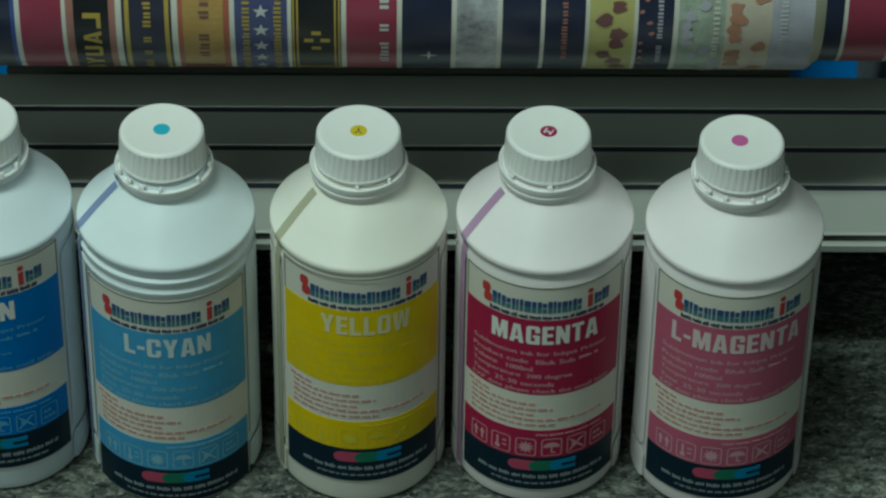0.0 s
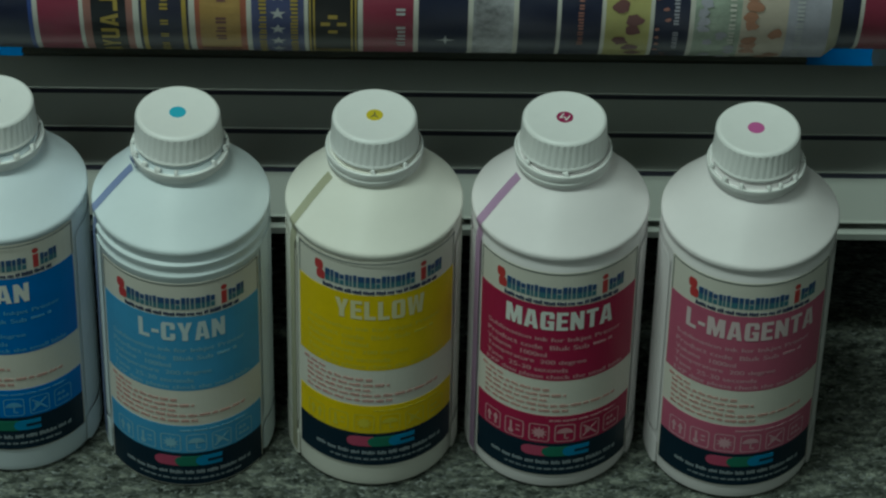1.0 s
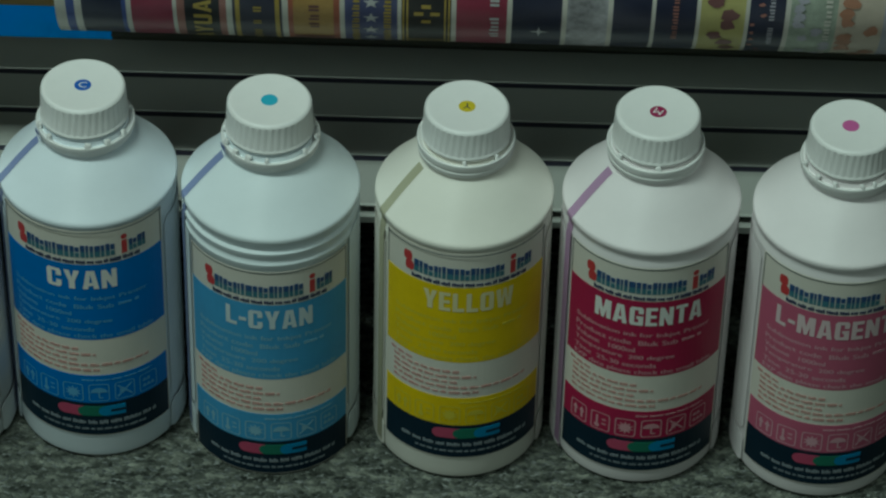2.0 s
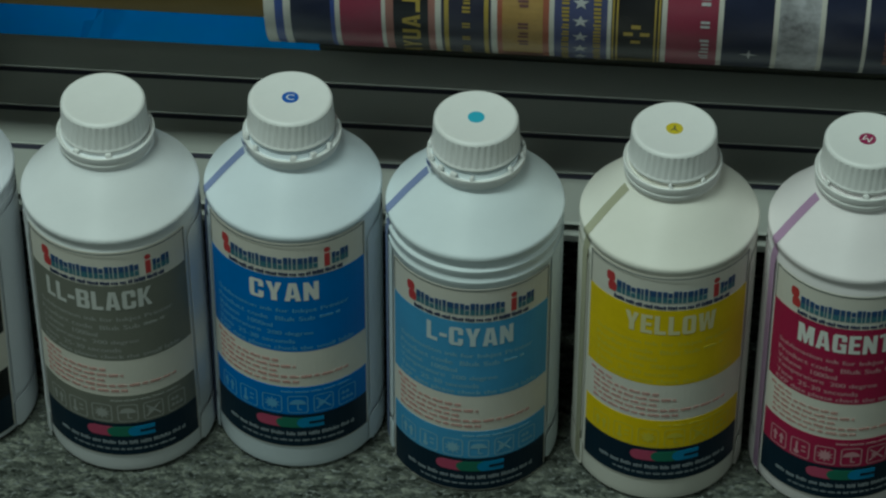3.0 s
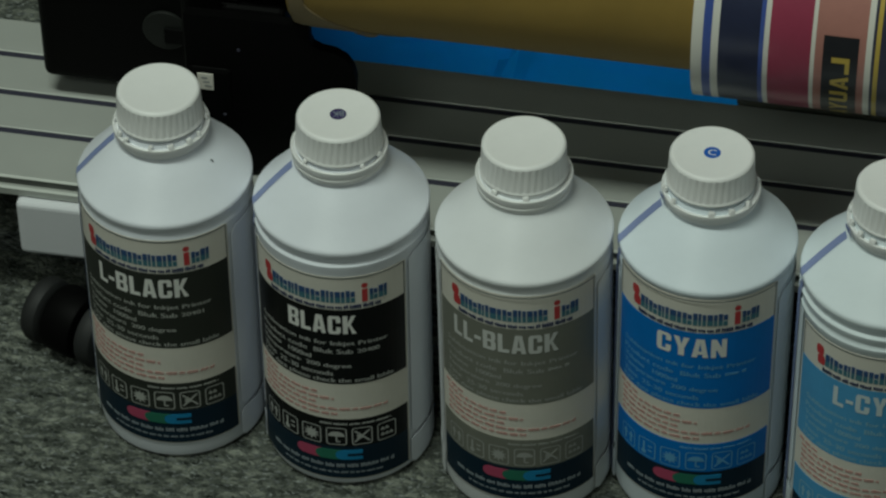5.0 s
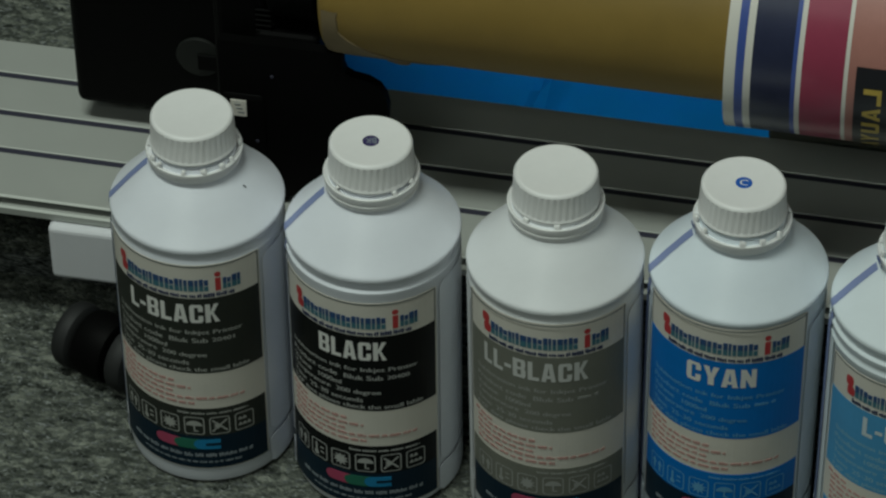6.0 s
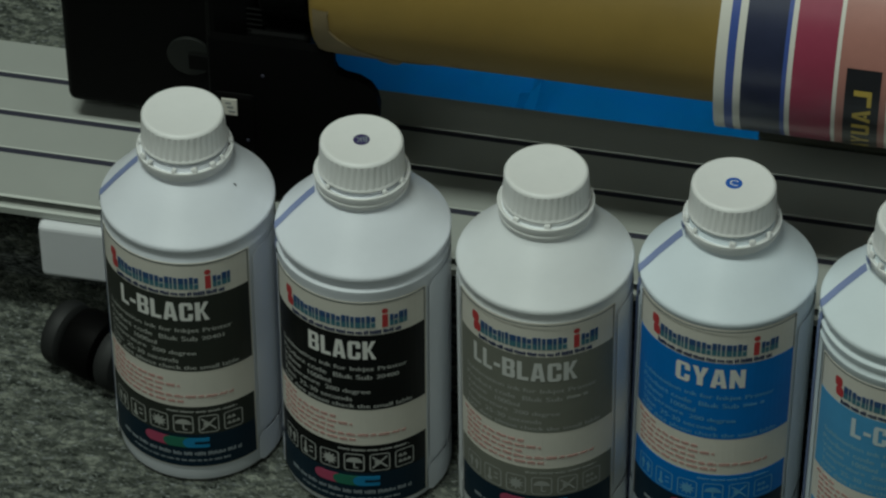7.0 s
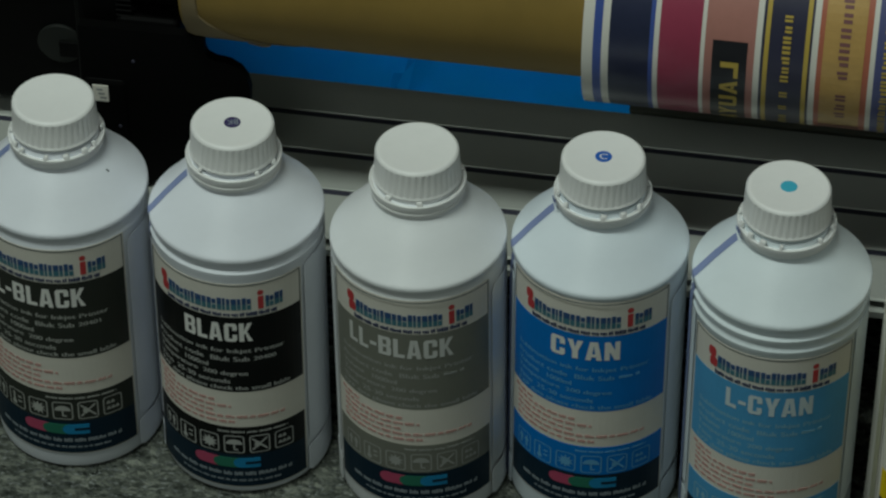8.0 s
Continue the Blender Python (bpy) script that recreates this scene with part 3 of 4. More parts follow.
# ---- the ink bottles ----
BOTTLE = [(0.0, 0.036), (0.0006, 0.040), (0.003, 0.0427), (0.007, 0.0434), (0.150, 0.0434), (0.1525, 0.0437), (0.1545, 0.0437), (0.1560, 0.0431),
          (0.1588, 0.0431), (0.1602, 0.0435), (0.1612, 0.0441), (0.1632, 0.0441), (0.1641, 0.0437), (0.1648, 0.0429), (0.1745, 0.0347), (0.1830, 0.0268), (0.1862, 0.0235), (0.1880, 0.0220), (0.1895, 0.0214), (0.197, 0.0212)]
NECK = [(0.187, 0.0200), (0.2010, 0.0200)]
CAP_PROFILE = [(0.1990, 0.0196), (0.1990, 0.0212), (0.1994, 0.0217), (0.2003, 0.0218), (0.2009, 0.0214), (0.2015, 0.0213), (0.2138, 0.0207), (0.2145, 0.0206),
               (0.2152, 0.0202), (0.2158, 0.0195), (0.2160, 0.0188), (0.2158, 0.0180), (0.2157, 0.002)]
# the torn-off ring: slipped low and dished open, or still snug under the cap
LOW_COLLAR = [(0.1887, 0.0203), (0.1890, 0.0222), (0.1900, 0.0230), (0.1915, 0.0232), (0.1922, 0.0238), (0.1948, 0.0242), (0.1957, 0.0241), (0.1959, 0.0236), (0.1952, 0.0230), (0.1942, 0.0214), (0.1940, 0.0203)]
SNUG_COLLAR = [(0.1887, 0.0203), (0.1890, 0.0224), (0.1902, 0.0233), (0.1922, 0.0235), (0.1928, 0.0231), (0.1936, 0.0235), (0.1966, 0.0240), (0.1974, 0.0239), (0.1977, 0.0234), (0.1970, 0.0226), (0.1962, 0.0214), (0.1960, 0.0203)]

# heavy condensed capitals, drawn as convex pieces in a unit cell; "m" pieces are mirrored as well
RIGHT_ROUND = [(0.64, 0), (0.86, 0), (1, 0.12), (1, 0.88), (0.86, 1), (0.64, 1)]
LEFT_ROUND = [[(0, 0.12), (0.14, 0), (0.36, 0), (0.36, 1), (0.14, 1), (0, 0.88)], [(0.36, 0), (0.64, 0), (0.64, 0.17), (0.36, 0.17)], [(0.36, 0.83), (0.64, 0.83), (0.64, 1), (0.36, 1)]]


def slab(x0, y0, x1, y1):
    return [(x0, y0), (x1, y0), (x1, y1), (x0, y1)]


def mirrored(*pieces):
    return [p for q in pieces for p in (q, [(1 - x, y) for x, y in reversed(q)])]


GLYPHS = {
    "L": [slab(0, 0, 0.42, 1), slab(0.42, 0, 1, 0.19)],
    "E": [slab(0, 0, 0.42, 1), slab(0.42, 0, 1, 0.18), slab(0.42, 0.42, 0.92, 0.59), slab(0.42, 0.82, 1, 1)],
    "T": [slab(0.31, 0, 0.69, 0.82), slab(0, 0.82, 1, 1)],
    "A": mirrored([(0, 0), (0.33, 0), (0.36, 0.17), (0.044, 0.17)], [(0.044, 0.17), (0.5, 0.17), (0.5, 0.34), (0.09, 0.34)], [(0.09, 0.34), (0.41, 0.34), (0.5, 0.80), (0.5, 1), (0.26, 1)]),
    "B": [slab(0, 0, 0.36, 1), slab(0.36, 0, 0.64, 0.17), slab(0.36, 0.43, 0.64, 0.58), slab(0.36, 0.83, 0.64, 1),
          [(0.64, 0.52), (0.90, 0.52), (0.98, 0.62), (0.98, 0.89), (0.86, 1), (0.64, 1)], [(0.64, 0), (0.88, 0), (1, 0.11), (1, 0.42), (0.90, 0.52), (0.64, 0.52)]],
    "C": LEFT_ROUND + [[(0.64, 0.61), (1, 0.61), (1, 0.88), (0.86, 1), (0.64, 1)], [(0.64, 0), (0.86, 0), (1, 0.12), (1, 0.39), (0.64, 0.39)]],
    "G": LEFT_ROUND + [[(0.64, 0.63), (1, 0.63), (1, 0.88), (0.86, 1), (0.64, 1)], slab(0.64, 0, 1, 0.51), slab(0.5, 0.36, 0.64, 0.51)],
    "O": LEFT_ROUND + [RIGHT_ROUND],
    "K": [slab(0, 0, 0.36, 1), [(0.36, 0.38), (0.58, 0.52), (0.97, 1), (0.63, 1), (0.36, 0.60)], [(0.44, 0.431), (0.66, 0), (1, 0), (0.58, 0.52)]],
    "M": [slab(0, 0, 0.27, 1), slab(0.73, 0, 1, 1)] + mirrored([(0.27, 0.45), (0.42, 0), (0.5, 0), (0.5, 0.45), (0.36, 1), (0.27, 1)]),
    "N": [slab(0, 0, 0.33, 1), slab(0.67, 0, 1, 1), [(0.33, 0.46), (0.67, 0), (0.67, 0.54), (0.33, 1)]],
    "W": mirrored([(0, 1), (0.14, 0), (0.36, 0), (0.26, 1)], [(0.325, 0.35), (0.36, 0), (0.40, 0), (0.5, 0.62), (0.5, 1), (0.40, 1)]),
    "Y": [slab(0.31, 0, 0.69, 0.42)] + mirrored([(0.31, 0.42), (0.5, 0.42), (0.5, 0.62), (0.36, 1), (0, 1)]),
    "-": [slab(0, 0.33, 1, 0.52)],
}


def spell(word, a0, a1, z0, z1, lift, mat, parent):
    """A word in heavy condensed capitals, each letter a piece of print in its own cell."""
    width = {"-": 0.55, "L": 0.84, "M": 1.30, "E": 0.84, "W": 1.4, "A": 1.06, "Y": 1.04, "K": 1.06, "T": 0.92}
    gap = 0.16
    total = sum(width.get(c, 1.0) for c in word) + gap * (len(word) - 1)
    unit, a = (a1 - a0) / total, a0
    for c in word:
        w = width.get(c, 1.0) * unit
        bm = bmesh.new()
        for piece in GLYPHS[c]:
            bm.faces.new([bm.verts.new(wrap(a + w * px, z0 + (z1 - z0) * py, lift)) for px, py in piece])
        part("letter", bm, mat, parent)
        a += w + gap * unit


def bar_words(a0, a1, z0, z1, lift, seed, mean=7.0, gap=1.3, bm=None):
    """Small print that cannot be read: words of plain upright bars, letter by letter."""
    rng = random.Random(seed)
    bm = bm or bmesh.new()
    a = a0
    size = (z1 - z0) * 620
    while a < a1 - size:
        for _ in range(max(2, round(mean * rng.uniform(0.5, 1.4) / size))):
            if a > a1 - size:
                break
            w = size * rng.uniform(0.62, 0.9)
            patch(a, a + w, z0 + (z1 - z0) * rng.choice((0, 0, 0.12)), z1 - (z1 - z0) * rng.choice((0, 0.15, 0.3)), lift, bm=bm)
            a += w + size * 0.22
        a += gap * 0.7 + size * 0.3
    return bm


def curved(bm, pts, a, z, lift):
    """A small flat polygon on the label about (a, z): pts in metres."""
    k = 180 / math.pi / BODY_R
    mid = bm.verts.new(wrap(a, z, lift))
    vs = [bm.verts.new(wrap(a + px * k, z + pz, lift)) for px, pz in pts]
    for p, q in zip(vs, vs[1:] + vs[:1]):
        bm.faces.new((mid, p, q))


def frame_ring(bm, a, z, hw, hh, t, lift):
    """A rounded square outline on the label."""
    k = 180 / math.pi / BODY_R
    def loop(w, h, r):
        pts = []
        for cx, cz, s in ((w - r, h - r, 0), (-w + r, h - r, 90), (-w + r, -h + r, 180), (w - r, -h + r, 270)):
            pts += [(cx + r * math.cos(radians(s + d)), cz + r * math.sin(radians(s + d))) for d in (0, 30, 60, 90)]
        return [bm.verts.new(wrap(a + px * k, z + pz, lift)) for px, pz in pts]
    o, i = loop(hw, hh, 0.0016), loop(hw - t, hh - t, 0.0012)
    for n in range(len(o)):
        m = (n + 1) % len(o)
        bm.faces.new((o[n], o[m], i[m], i[n]))


def icon(kind, a, z, lift):
    """One of the handling signs: a rounded outline with a simple drawing in it."""
    bm = bmesh.new()
    frame_ring(bm, a, z, 0.0053, 0.0061, 0.0006, lift)
    k = 180 / math.pi / BODY_R
    if kind == 0:
        for dx in (-0.0021, 0.0021):
            curved(bm, [(-0.0017, 0.0006), (0.0017, 0.0006), (0, 0.0040)], a + dx * k, z, lift)
            curved(bm, [(-0.0007, -0.0036), (0.0007, -0.0036), (0.0007, 0.0008), (-0.0007, 0.0008)], a + dx * k, z, lift)
    elif kind == 1:
        curved(bm, [(-0.0006, -0.0036), (0.0006, -0.0036), (0.0006, 0.004), (-0.0006, 0.004)], a - 0.0018 * k, z, lift)
        curved(bm, [(0.0016 * math.cos(t), 0.0016 * math.sin(t)) for t in [n * 0.785 for n in range(8)]], a - 0.0018 * k, z - 0.003, lift)
        for dz in (0.0018, -0.0012):
            curved(bm, [(-0.0012, -0.0005), (0.0012, -0.0005), (0.0012, 0.0005), (-0.0012, 0.0005)], a + 0.002 * k, z + dz, lift)
    elif kind == 2:
        curved(bm, star(10, 0.0046, 0.0024), a, z, lift)
    elif kind == 3:
        curved(bm, [(0.0043 * math.cos(t), 0.0036 * math.sin(t)) for t in [n * math.pi / 8 for n in range(9)]], a, z, lift)
        curved(bm, [(-0.0004, -0.0038), (0.0004, -0.0038), (0.0004, 0.0004), (-0.0004, 0.0004)], a, z, lift)
        curved(bm, [(-0.0004, -0.0004), (0.0014, -0.0004), (0.0014, 0.0005), (-0.0004, 0.0005)], a + 0.0006 * k, z - 0.0036, lift)
    elif kind == 4:
        for sgn in (1, -1):
            curved(bm, [(-0.0042, -0.0036 * sgn), (-0.0034, -0.0042 * sgn), (0.0042, 0.0036 * sgn), (0.0034, 0.0042 * sgn)], a, z, lift)
        curved(bm, star(6, 0.0024, 0.0014), a - 0.001 * k, z, lift)
    else:
        for n in range(5):
            curved(bm, star(3, 0.0015, 0.0009), a + (n % 3 - 1) * 0.0024 * k, z + (n // 3 - 0.5) * 0.004, lift)
    return bm


def shoulder_strip(thing, az, mat, marked):
    """The see-through level strip: over the shoulder, the collar and down the side."""
    t = radians(az)
    path = [(z, r + (0.0011 if z < 0.151 else 0.0003)) for z, r in BOTTLE if 0.003 <= z <= 0.187]
    bm = bmesh.new()
    rows = []
    for z, r in path:
        rows.append([bm.verts.new((r * math.sin(t + d / r), -r * math.cos(t + d / r), z)) for d in (-0.0027, 0.0027)])
    for p, q in zip(rows, rows[1:]):
        bm.faces.new((p[0], p[1], q[1], q[0]))
    part("level_strip", bm, mat, thing, "tinted see-through level strip", True)
    if not marked:
        return
    t += radians(11)
    bm = bmesh.new()
    rows = [[bm.verts.new(((r + 0.0009) * math.sin(t + d / r), -(r + 0.0009) * math.cos(t + d / r), z)) for d in (-0.0025, 0.0025)] for z, r in LOW_COLLAR[2:7]]
    for p, q in zip(rows, rows[1:]):
        bm.faces.new((p[0], p[1], q[1], q[0]))
    part("collar_mark", bm, MARK_BLUE, thing, "dark blue stroke on the ring")


LINES = [("Sublimation ink for Inkjet Printer", 45, 0.1095, 0.0036), ("Product code  Bluk Sub", 21, 0.1043, 0.0031), ("Volume   1000ml", -7, 0.0991, 0.0030),
         ("Temperature  200 degree", 19.6, 0.0939, 0.0036), ("Time  25-30 seconds", 7.5, 0.0889, 0.0030), ("EXP date please check the small lable", 48.6, 0.0838, 0.0036)]


def bottle(name_text, x, y, turn, dz, ink, name_span, mark, strip, label, code, tint, skin):
    thing = new("ink_bottle")
    thing.empty_display_size = 0.03
    tagged(thing, label, "ink bottle", "row of ink bottles")
    thing.matrix_world = pose(x, y, 0, 0, -0.75 if name_text == "LL-BLACK" else 0, turn)
    # a low label leaves the bead under the shoulder's rim bare, a high one presses over it
    bead, groove = (0.0002, -0.0005) if dz < -0.005 else (0.0, 0.0)
    shape = [(z, r + (bead if 0.152 < z < 0.155 else groove if 0.155 < z < 0.159 else 0.0)) for z, r in BOTTLE]
    if dz < -0.01:
        at = next(i for i, (z, r) in enumerate(shape) if z > 0.149)
        shape[at:at + 1] = [(0.1442, 0.0434), (0.1454, 0.0440), (0.1474, 0.0440), (0.1484, 0.0433), (0.1508, 0.0431)]
    part("body", lathe(shape, 96), skin, thing, smooth=True)
    part("neck", lathe(NECK, 64), skin, thing, smooth=True)
    cap = part("cap", lathe(CAP_PROFILE, 240, ribs=(5, 6), rib=0.00030), CAP, thing, "white ribbed screw cap", True)
    snug = name_text in ("LL-BLACK", "YELLOW", "MAGENTA", "BLACK")
    collar = part("tamper_collar", lathe(SNUG_COLLAR if snug else LOW_COLLAR, 96, closed=True), CAP, thing, "torn tamper ring under the cap", True)
    if name_text == "LL-BLACK":
        cap.location = collar.location = (0.0001, 0.0012, 0)
    elif not snug:
        collar.location = (0.0004, -0.0005, 0)
    rng = random.Random(name_text)
    for k in range(14):
        if (k % 4 == 0) if snug and name_text != "BLACK" else rng.random() > 0.2:
            t = radians(25.7 * k + turn * 9 + rng.uniform(-6, 6))
            wide, lean = rng.uniform(0.0008, 0.0016), rng.uniform(-25, 25)
            tab = part("tab", box(-wide, wide, -0.0010, 0.0010, -0.0018, 0.0013, bevel=0.0006, segments=2), CAP, collar, smooth=True)
            r = 0.0226 if not snug else 0.0221
            tab.matrix_basis = pose(r * math.sin(t), -r * math.cos(t), 0.1968 if not snug else 0.1982, -20, lean, math.degrees(t))
    if mark:
        disc, letter, ink_mat, letter_mat = mark
        m = part("cap_mark", lathe([(0.2156, 0.0041), (0.21585, 0.0041), (0.21585, 0.001)], 32), ink_mat, cap, disc)
        if name_text == "L-MAGENTA":
            m.location = (-0.0011, 0, 0)
        if letter:
            g = flat_text(letter)
            sx = 0.0056 if len(letter) > 1 else 0.0040
            for v in g.verts:
                v.co = (sx * (v.co.x - 0.5), 0.0040 * (v.co.y - 0.5), 0.21595)
            part("letter", g, letter_mat, m).rotation_euler = (0, 0, radians({"Y": 172, "M": 150, "BK": 198}.get(letter, 0)))
    if strip:
        shoulder_strip(thing, strip[1] - turn, strip[0], name_text in ("CYAN", "L-CYAN"))
    if name_text == "L-BLACK":
        speck = part("ink_speck", box(-0.0010, 0.0010, -0.0004, 0.0004, -0.0003, 0.0003, bevel=0.0002, segments=1), LINE_INK, thing, "small dried ink speck")
        speck.matrix_basis = pose(0.0282, -0.0075, 0.1809, 0, 43, 0)
    part("side_panel", patch(64, 296, 0.0255, 0.1485, 0.0004, 0.003), skin, thing, smooth=True)
    part("foot_ring", patch(62.5, 297.5, 0.0035, 0.0225, 0.0006, 0.002), skin, thing, smooth=True)
    lo = max(0.0135 + dz, 0.0008)
    lab = part("label", patch(-61, 61, lo, 0.1548 + dz, 0.0003, 0.0006), PAPER, thing, "glossy paper label with %s print" % name_text.lower())
    bm = patch(-59.6, 59.6, 0.1536 + dz, 0.1540 + dz, 0.0010 if dz > 0 else 0.0005)
    patch(59.2, 59.7, 0.1325 + dz, 0.1540 + dz, 0.0005, bm=bm)
    patch(-59.7, -59.2, 0.1325 + dz, 0.1540 + dz, 0.0005, bm=bm)
    part("border_line", bm, LINE_INK, lab)
    part("colour_band", patch(-59.7, 59.7, 0.0815 + dz, 0.1325 + dz, 0.0004), ink, lab)
    part("colour_band", patch(-59.7, 59.7, 0.0368 + dz, 0.0565 + dz, 0.0004), ink, lab)
    part("dark_band", patch(-59.7, 59.7, lo + 0.0006, 0.0370 + dz, 0.00046), DARK, lab)
    # the maker's sign as plain coloured blocks
    bm = bmesh.new()
    for da, low, high in ((-0.7, 0.0, 0.0060), (0.7, -0.0060, 0.0)):
        curved(bm, [(-0.0018, low), (0.0018, low), (0.0025, low + 0.0016), (0.0025, high - 0.0016), (0.0016, high), (-0.0016, high), (-0.0025, high - 0.0016), (-0.0025, low + 0.0016)], -40.5 + da, 0.1430 + dz, 0.0005)
    part("sign_block", bm, RED_INK, lab, "red block of the maker's sign")
    part("sign_block", patch(28.3, 32.0, 0.1372 + dz, 0.1455 + dz, 0.0005), RED_INK, lab, "red block of the maker's sign")
    bm = bmesh.new()
    curved(bm, [(0.0017 * math.cos(n * 0.785), 0.0017 * math.sin(n * 0.785)) for n in range(8)], 30.1, 0.1480 + dz, 0.0005)
    part("sign_dot", bm, RED_INK, lab)
    a = -36.3
    for n, w in enumerate((6.2, 6.4, 4.6, 2.3, 7.8, 6.0, 5.3, 2.3, 6.4, 5.9, None, 5.4, 5.9)):
        if w is None:
            a = 33.4
            continue
        for z0, z1, mat, colour in ((0.1413, 0.1450 if n % 3 else 0.1455, BLUE_INK, "blue"), (0.1376, 0.1413, TEAL_INK, "teal")):
            bm, slot = bmesh.new(), 0.55 if w > 3 else 0
            if slot:
                mid = a + w * (0.5 if n % 2 else 0.6)
                patch(a, mid - slot / 2, z0 + dz, z1 + dz, 0.0005, bm=bm)
                patch(mid + slot / 2, a + w, z0 + dz, z1 - 0.0007 * (n % 2) + dz, 0.0005, bm=bm)
            else:
                patch(a, a + w, z0 + dz, z1 + dz, 0.0005, bm=bm)
            part("sign_block", bm, mat, lab, "%s block of the maker's sign" % colour)
        a += w + 0.75
    part("small_print", bar_words(-38, 42, 0.1335 + dz, 0.1360 + dz, 0.0006, 2, 6.0, 0.5), NAVY_INK, lab, "row of navy bars")
    # name and small print
    spell(name_text, name_span[0], name_span[1], 0.1165 + dz, 0.1288 + dz, 0.0006, NAME_INKS.get(name_text, WHITE_INK), lab)
    for body, right, z, h in LINES:
        part("text_line", text_patch(body, -51, right, z - h / 2 + dz, z + h / 2 + dz, 0.00048), tint, lab)
    if code:
        part("text_line", text_patch(code, 24, 39, 0.1030 + dz, 0.1056 + dz, 0.00048), tint, lab)
    else:
        part("small_print", bar_words(24, 39, 0.1034 + dz, 0.1051 + dz, 0.00048, 8, 14, 2.4), tint, lab)
    part("small_print", bar_words(-55, -36, 0.0772 + dz, 0.0790 + dz, 0.0005, 4, 8), WARN_INK, lab)
    for n, right in enumerate((-2, 8, -4, 44, 10)):
        z = 0.0738 - 0.0036 * n + dz
        part("small_print", bar_words(-52, right, z, z + 0.0018, 0.0005, 40 + n, 6.0), WARN_INK, lab)
    for n in range(6):
        part("handling_sign", icon(n, -44 + 17.3 * n, 0.0443 + dz, 0.0006), tint, lab)
    part("small_print", bar_words(-3, 46, 0.0526 + dz, 0.0538 + dz, 0.00048, 9, 9.0), tint, lab)
    for n, (a0, mat) in enumerate(((-21, ROSE_INK), (-7, GREEN_INK), (7, CYAN_INK))):
        lift = 0.0006 + 0.00005 * n
        bm = patch(a0 + 4.4, a0 + 18, 0.0278 + dz, 0.0346 + dz, lift)
        curved(bm, [(0.0034 * math.cos(radians(d)), 0.0034 * math.sin(radians(d))) for d in range(90, 271, 20)], a0 + 4.4, 0.0312 + dz, lift)
        part("sign_pill", bm, mat, lab)
        if n == 2:
            part("sign_slot", patch(a0 + 8, a0 + 18, 0.0304 + dz, 0.0320 + dz, 0.0008), DARK, lab)
    part("small_print", bar_words(-44, 48, 0.0220 + dz, 0.0245 + dz, 0.00054, 12, 9.0), PALE_INK, lab)
    part("small_print", bar_words(-33, 39, 0.0178 + dz, 0.0191 + dz, 0.00054, 14, 4.0), PALE_INK, lab)
    return thing


def tint(name, colour):
    return material(name, colour, 0.5)


def ink(name, colour):
    return material(name, colour, 0.45, vary=0.08, scale=50, spec=0.22)


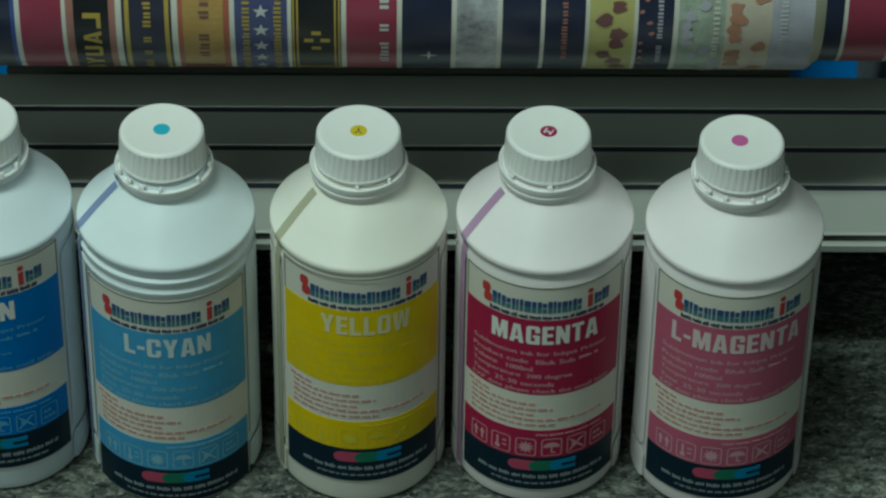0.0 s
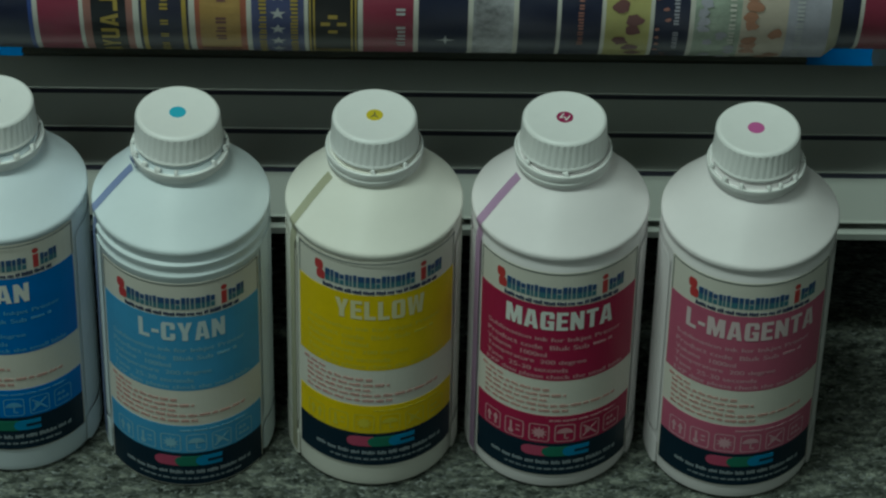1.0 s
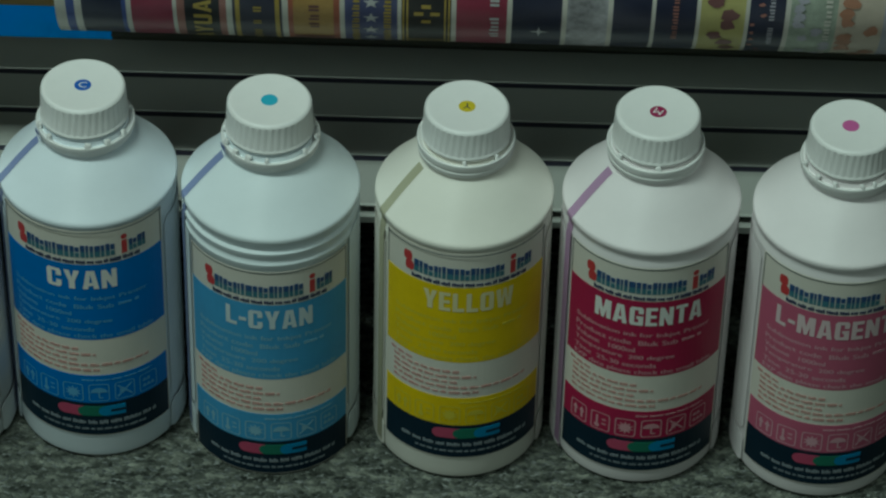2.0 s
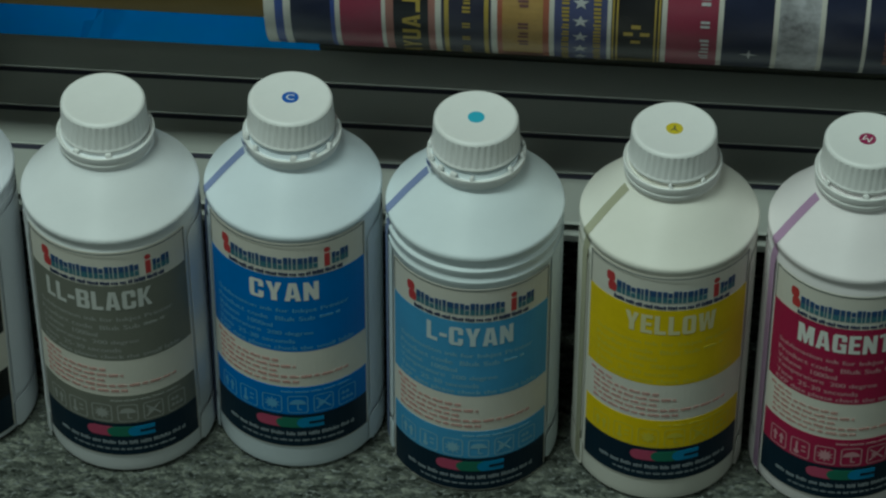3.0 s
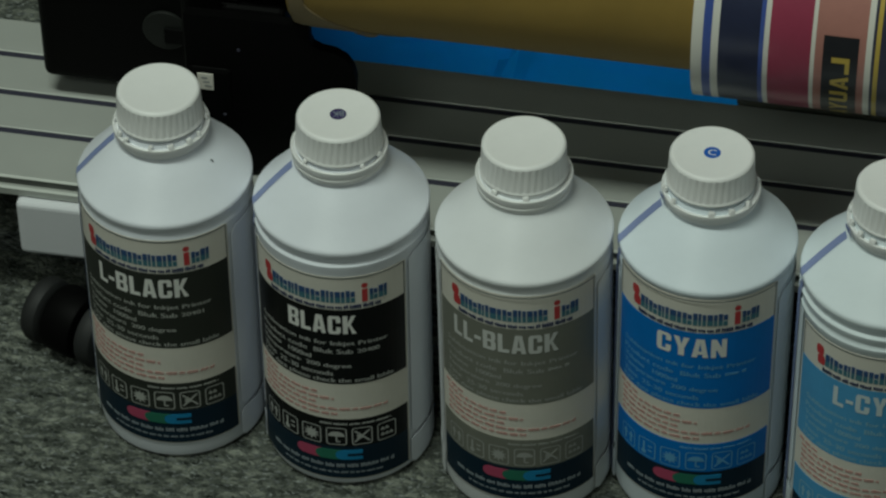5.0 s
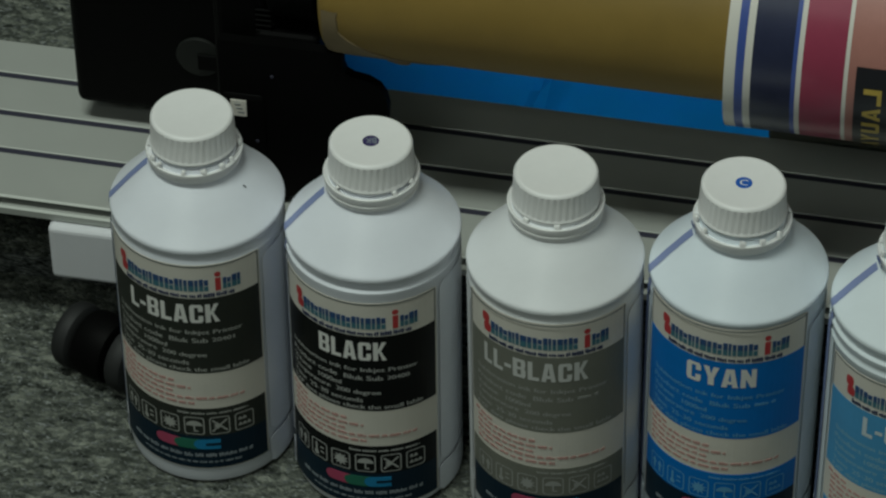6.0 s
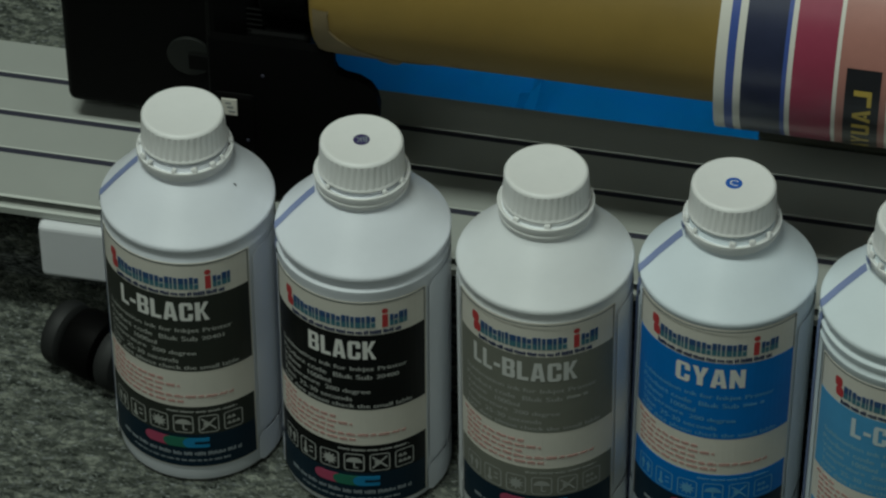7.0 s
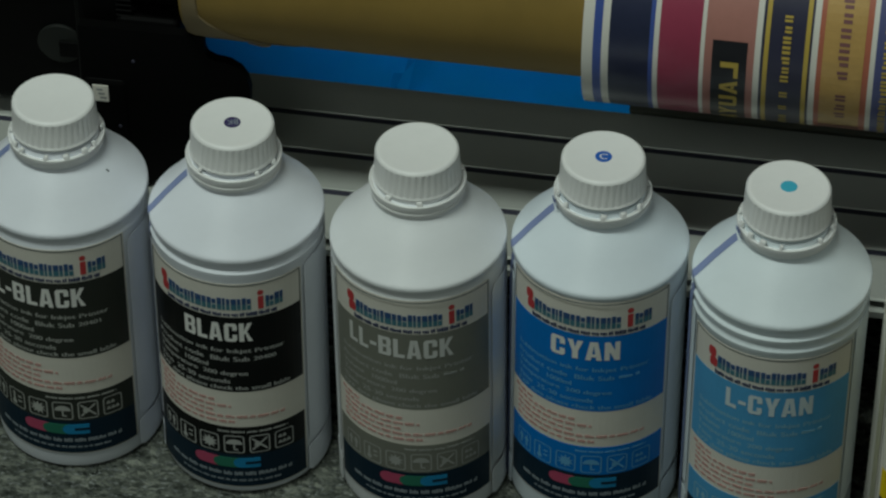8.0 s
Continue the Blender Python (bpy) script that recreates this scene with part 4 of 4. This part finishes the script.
BLACK_LABELS = ink("black_label_ink", (0.004, 0.005, 0.005))
STRIP_BLUE = material("blue_violet_level_strip", (0.22, 0.27, 0.48), 0.4)
MARK_BLUE = material("blue_stroke_ink", (0.08, 0.12, 0.36), 0.5)
STRIP_OLIVE = material("olive_level_strip", (0.42, 0.41, 0.29), 0.4)
STRIP_ROSE = material("mauve_level_strip", (0.42, 0.26, 0.42), 0.4)
BOTTLES = [
    ("L-BLACK", -0.3217, 0.0053, -2.8, -0.0005, ink("light_black_label_ink", (0.028, 0.032, 0.026)), (-35, 30), None, (STRIP_BLUE, -77), "white plastic ink bottle labelled l-black in dark grey", "20401", tint("l_black_small_print", (0.42, 0.43, 0.40)), bottle_plastic("l_black_bottle_plastic", (0.78, 0.81, 0.87))),
    ("BLACK", -0.2304, 0.0028, -3.1, -0.0065, BLACK_LABELS, (-23, 24), ("round dark violet sticker", "BK", material("cap_mark_violet", (0.03, 0.02, 0.10), 0.5), PALE_INK), (STRIP_BLUE, -73), "white plastic ink bottle labelled black", "20400", tint("black_small_print", (0.45, 0.46, 0.44)), bottle_plastic("black_bottle_plastic", (0.78, 0.81, 0.87))),
    ("LL-BLACK", -0.1350, -0.0015, 1.7, 0.0011, ink("grey_label_ink", (0.185, 0.19, 0.16)), (-43, 31), None, None, "white plastic ink bottle labelled ll-black in mid grey", "", tint("ll_black_small_print", (0.36, 0.37, 0.35)), bottle_plastic("ll_black_bottle_plastic", (0.79, 0.81, 0.83))),
    ("CYAN", -0.0475, 0.0090, -1.7, 0.0050, ink("cyan_label_ink", (0.004, 0.17, 0.56)), (-22, 24), ("round blue sticker", "C", material("cap_mark_blue", (0.01, 0.10, 0.45), 0.5), WHITE_INK), (STRIP_BLUE, -74), "white plastic ink bottle labelled cyan in strong blue", "", tint("cyan_small_print", (0.12, 0.36, 0.62)), bottle_plastic("cyan_bottle_plastic", (0.75, 0.82, 0.88))),
    ("L-CYAN", 0.0433, 0.0026, 0.5, -0.0119, ink("light_cyan_label_ink", (0.085, 0.33, 0.60)), (-28, 30), ("round turquoise sticker", "", material("cap_mark_turquoise", (0.06, 0.42, 0.58), 0.5), WHITE_INK), (STRIP_BLUE, -74), "white plastic ink bottle with low label, l-cyan in sky blue", "", tint("l_cyan_small_print", (0.25, 0.48, 0.62)), bottle_plastic("l_cyan_bottle_plastic", (0.76, 0.83, 0.87))),
    ("YELLOW", 0.1387, 0.0029, 4.5, 0.0041, ink("yellow_label_ink", (0.76, 0.55, 0.004)), (-29, 31), ("round yellow sticker", "Y", material("cap_mark_yellow", (0.60, 0.48, 0.02), 0.5), LINE_INK), (STRIP_OLIVE, -64), "white plastic ink bottle labelled yellow", "", tint("yellow_small_print", (0.66, 0.56, 0.045)), bottle_plastic("yellow_bottle_plastic", (0.84, 0.82, 0.75))),
    ("MAGENTA", 0.2309, 0.0037, 0.1, -0.0017, ink("magenta_label_ink", (0.36, 0.015, 0.070)), (-36, 37), ("round dark red sticker", "M", material("cap_mark_red", (0.28, 0.01, 0.08), 0.5), WHITE_INK), (STRIP_ROSE, -66), "white plastic ink bottle labelled magenta in deep red", "", tint("magenta_small_print", (0.58, 0.30, 0.34)), bottle_plastic("magenta_bottle_plastic", (0.83, 0.79, 0.80))),
    ("L-MAGENTA", 0.3245, -0.0018, 0.7, -0.0015, ink("light_magenta_label_ink", (0.46, 0.11, 0.19)), (-44, 47), ("round pink sticker", "", material("cap_mark_pink", (0.52, 0.11, 0.33), 0.5), WHITE_INK), None, "white plastic ink bottle labelled l-magenta in pink", "", tint("l_magenta_small_print", (0.60, 0.34, 0.40)), bottle_plastic("l_magenta_bottle_plastic", (0.84, 0.80, 0.81))),
]
for row in BOTTLES:
    bottle(*row)
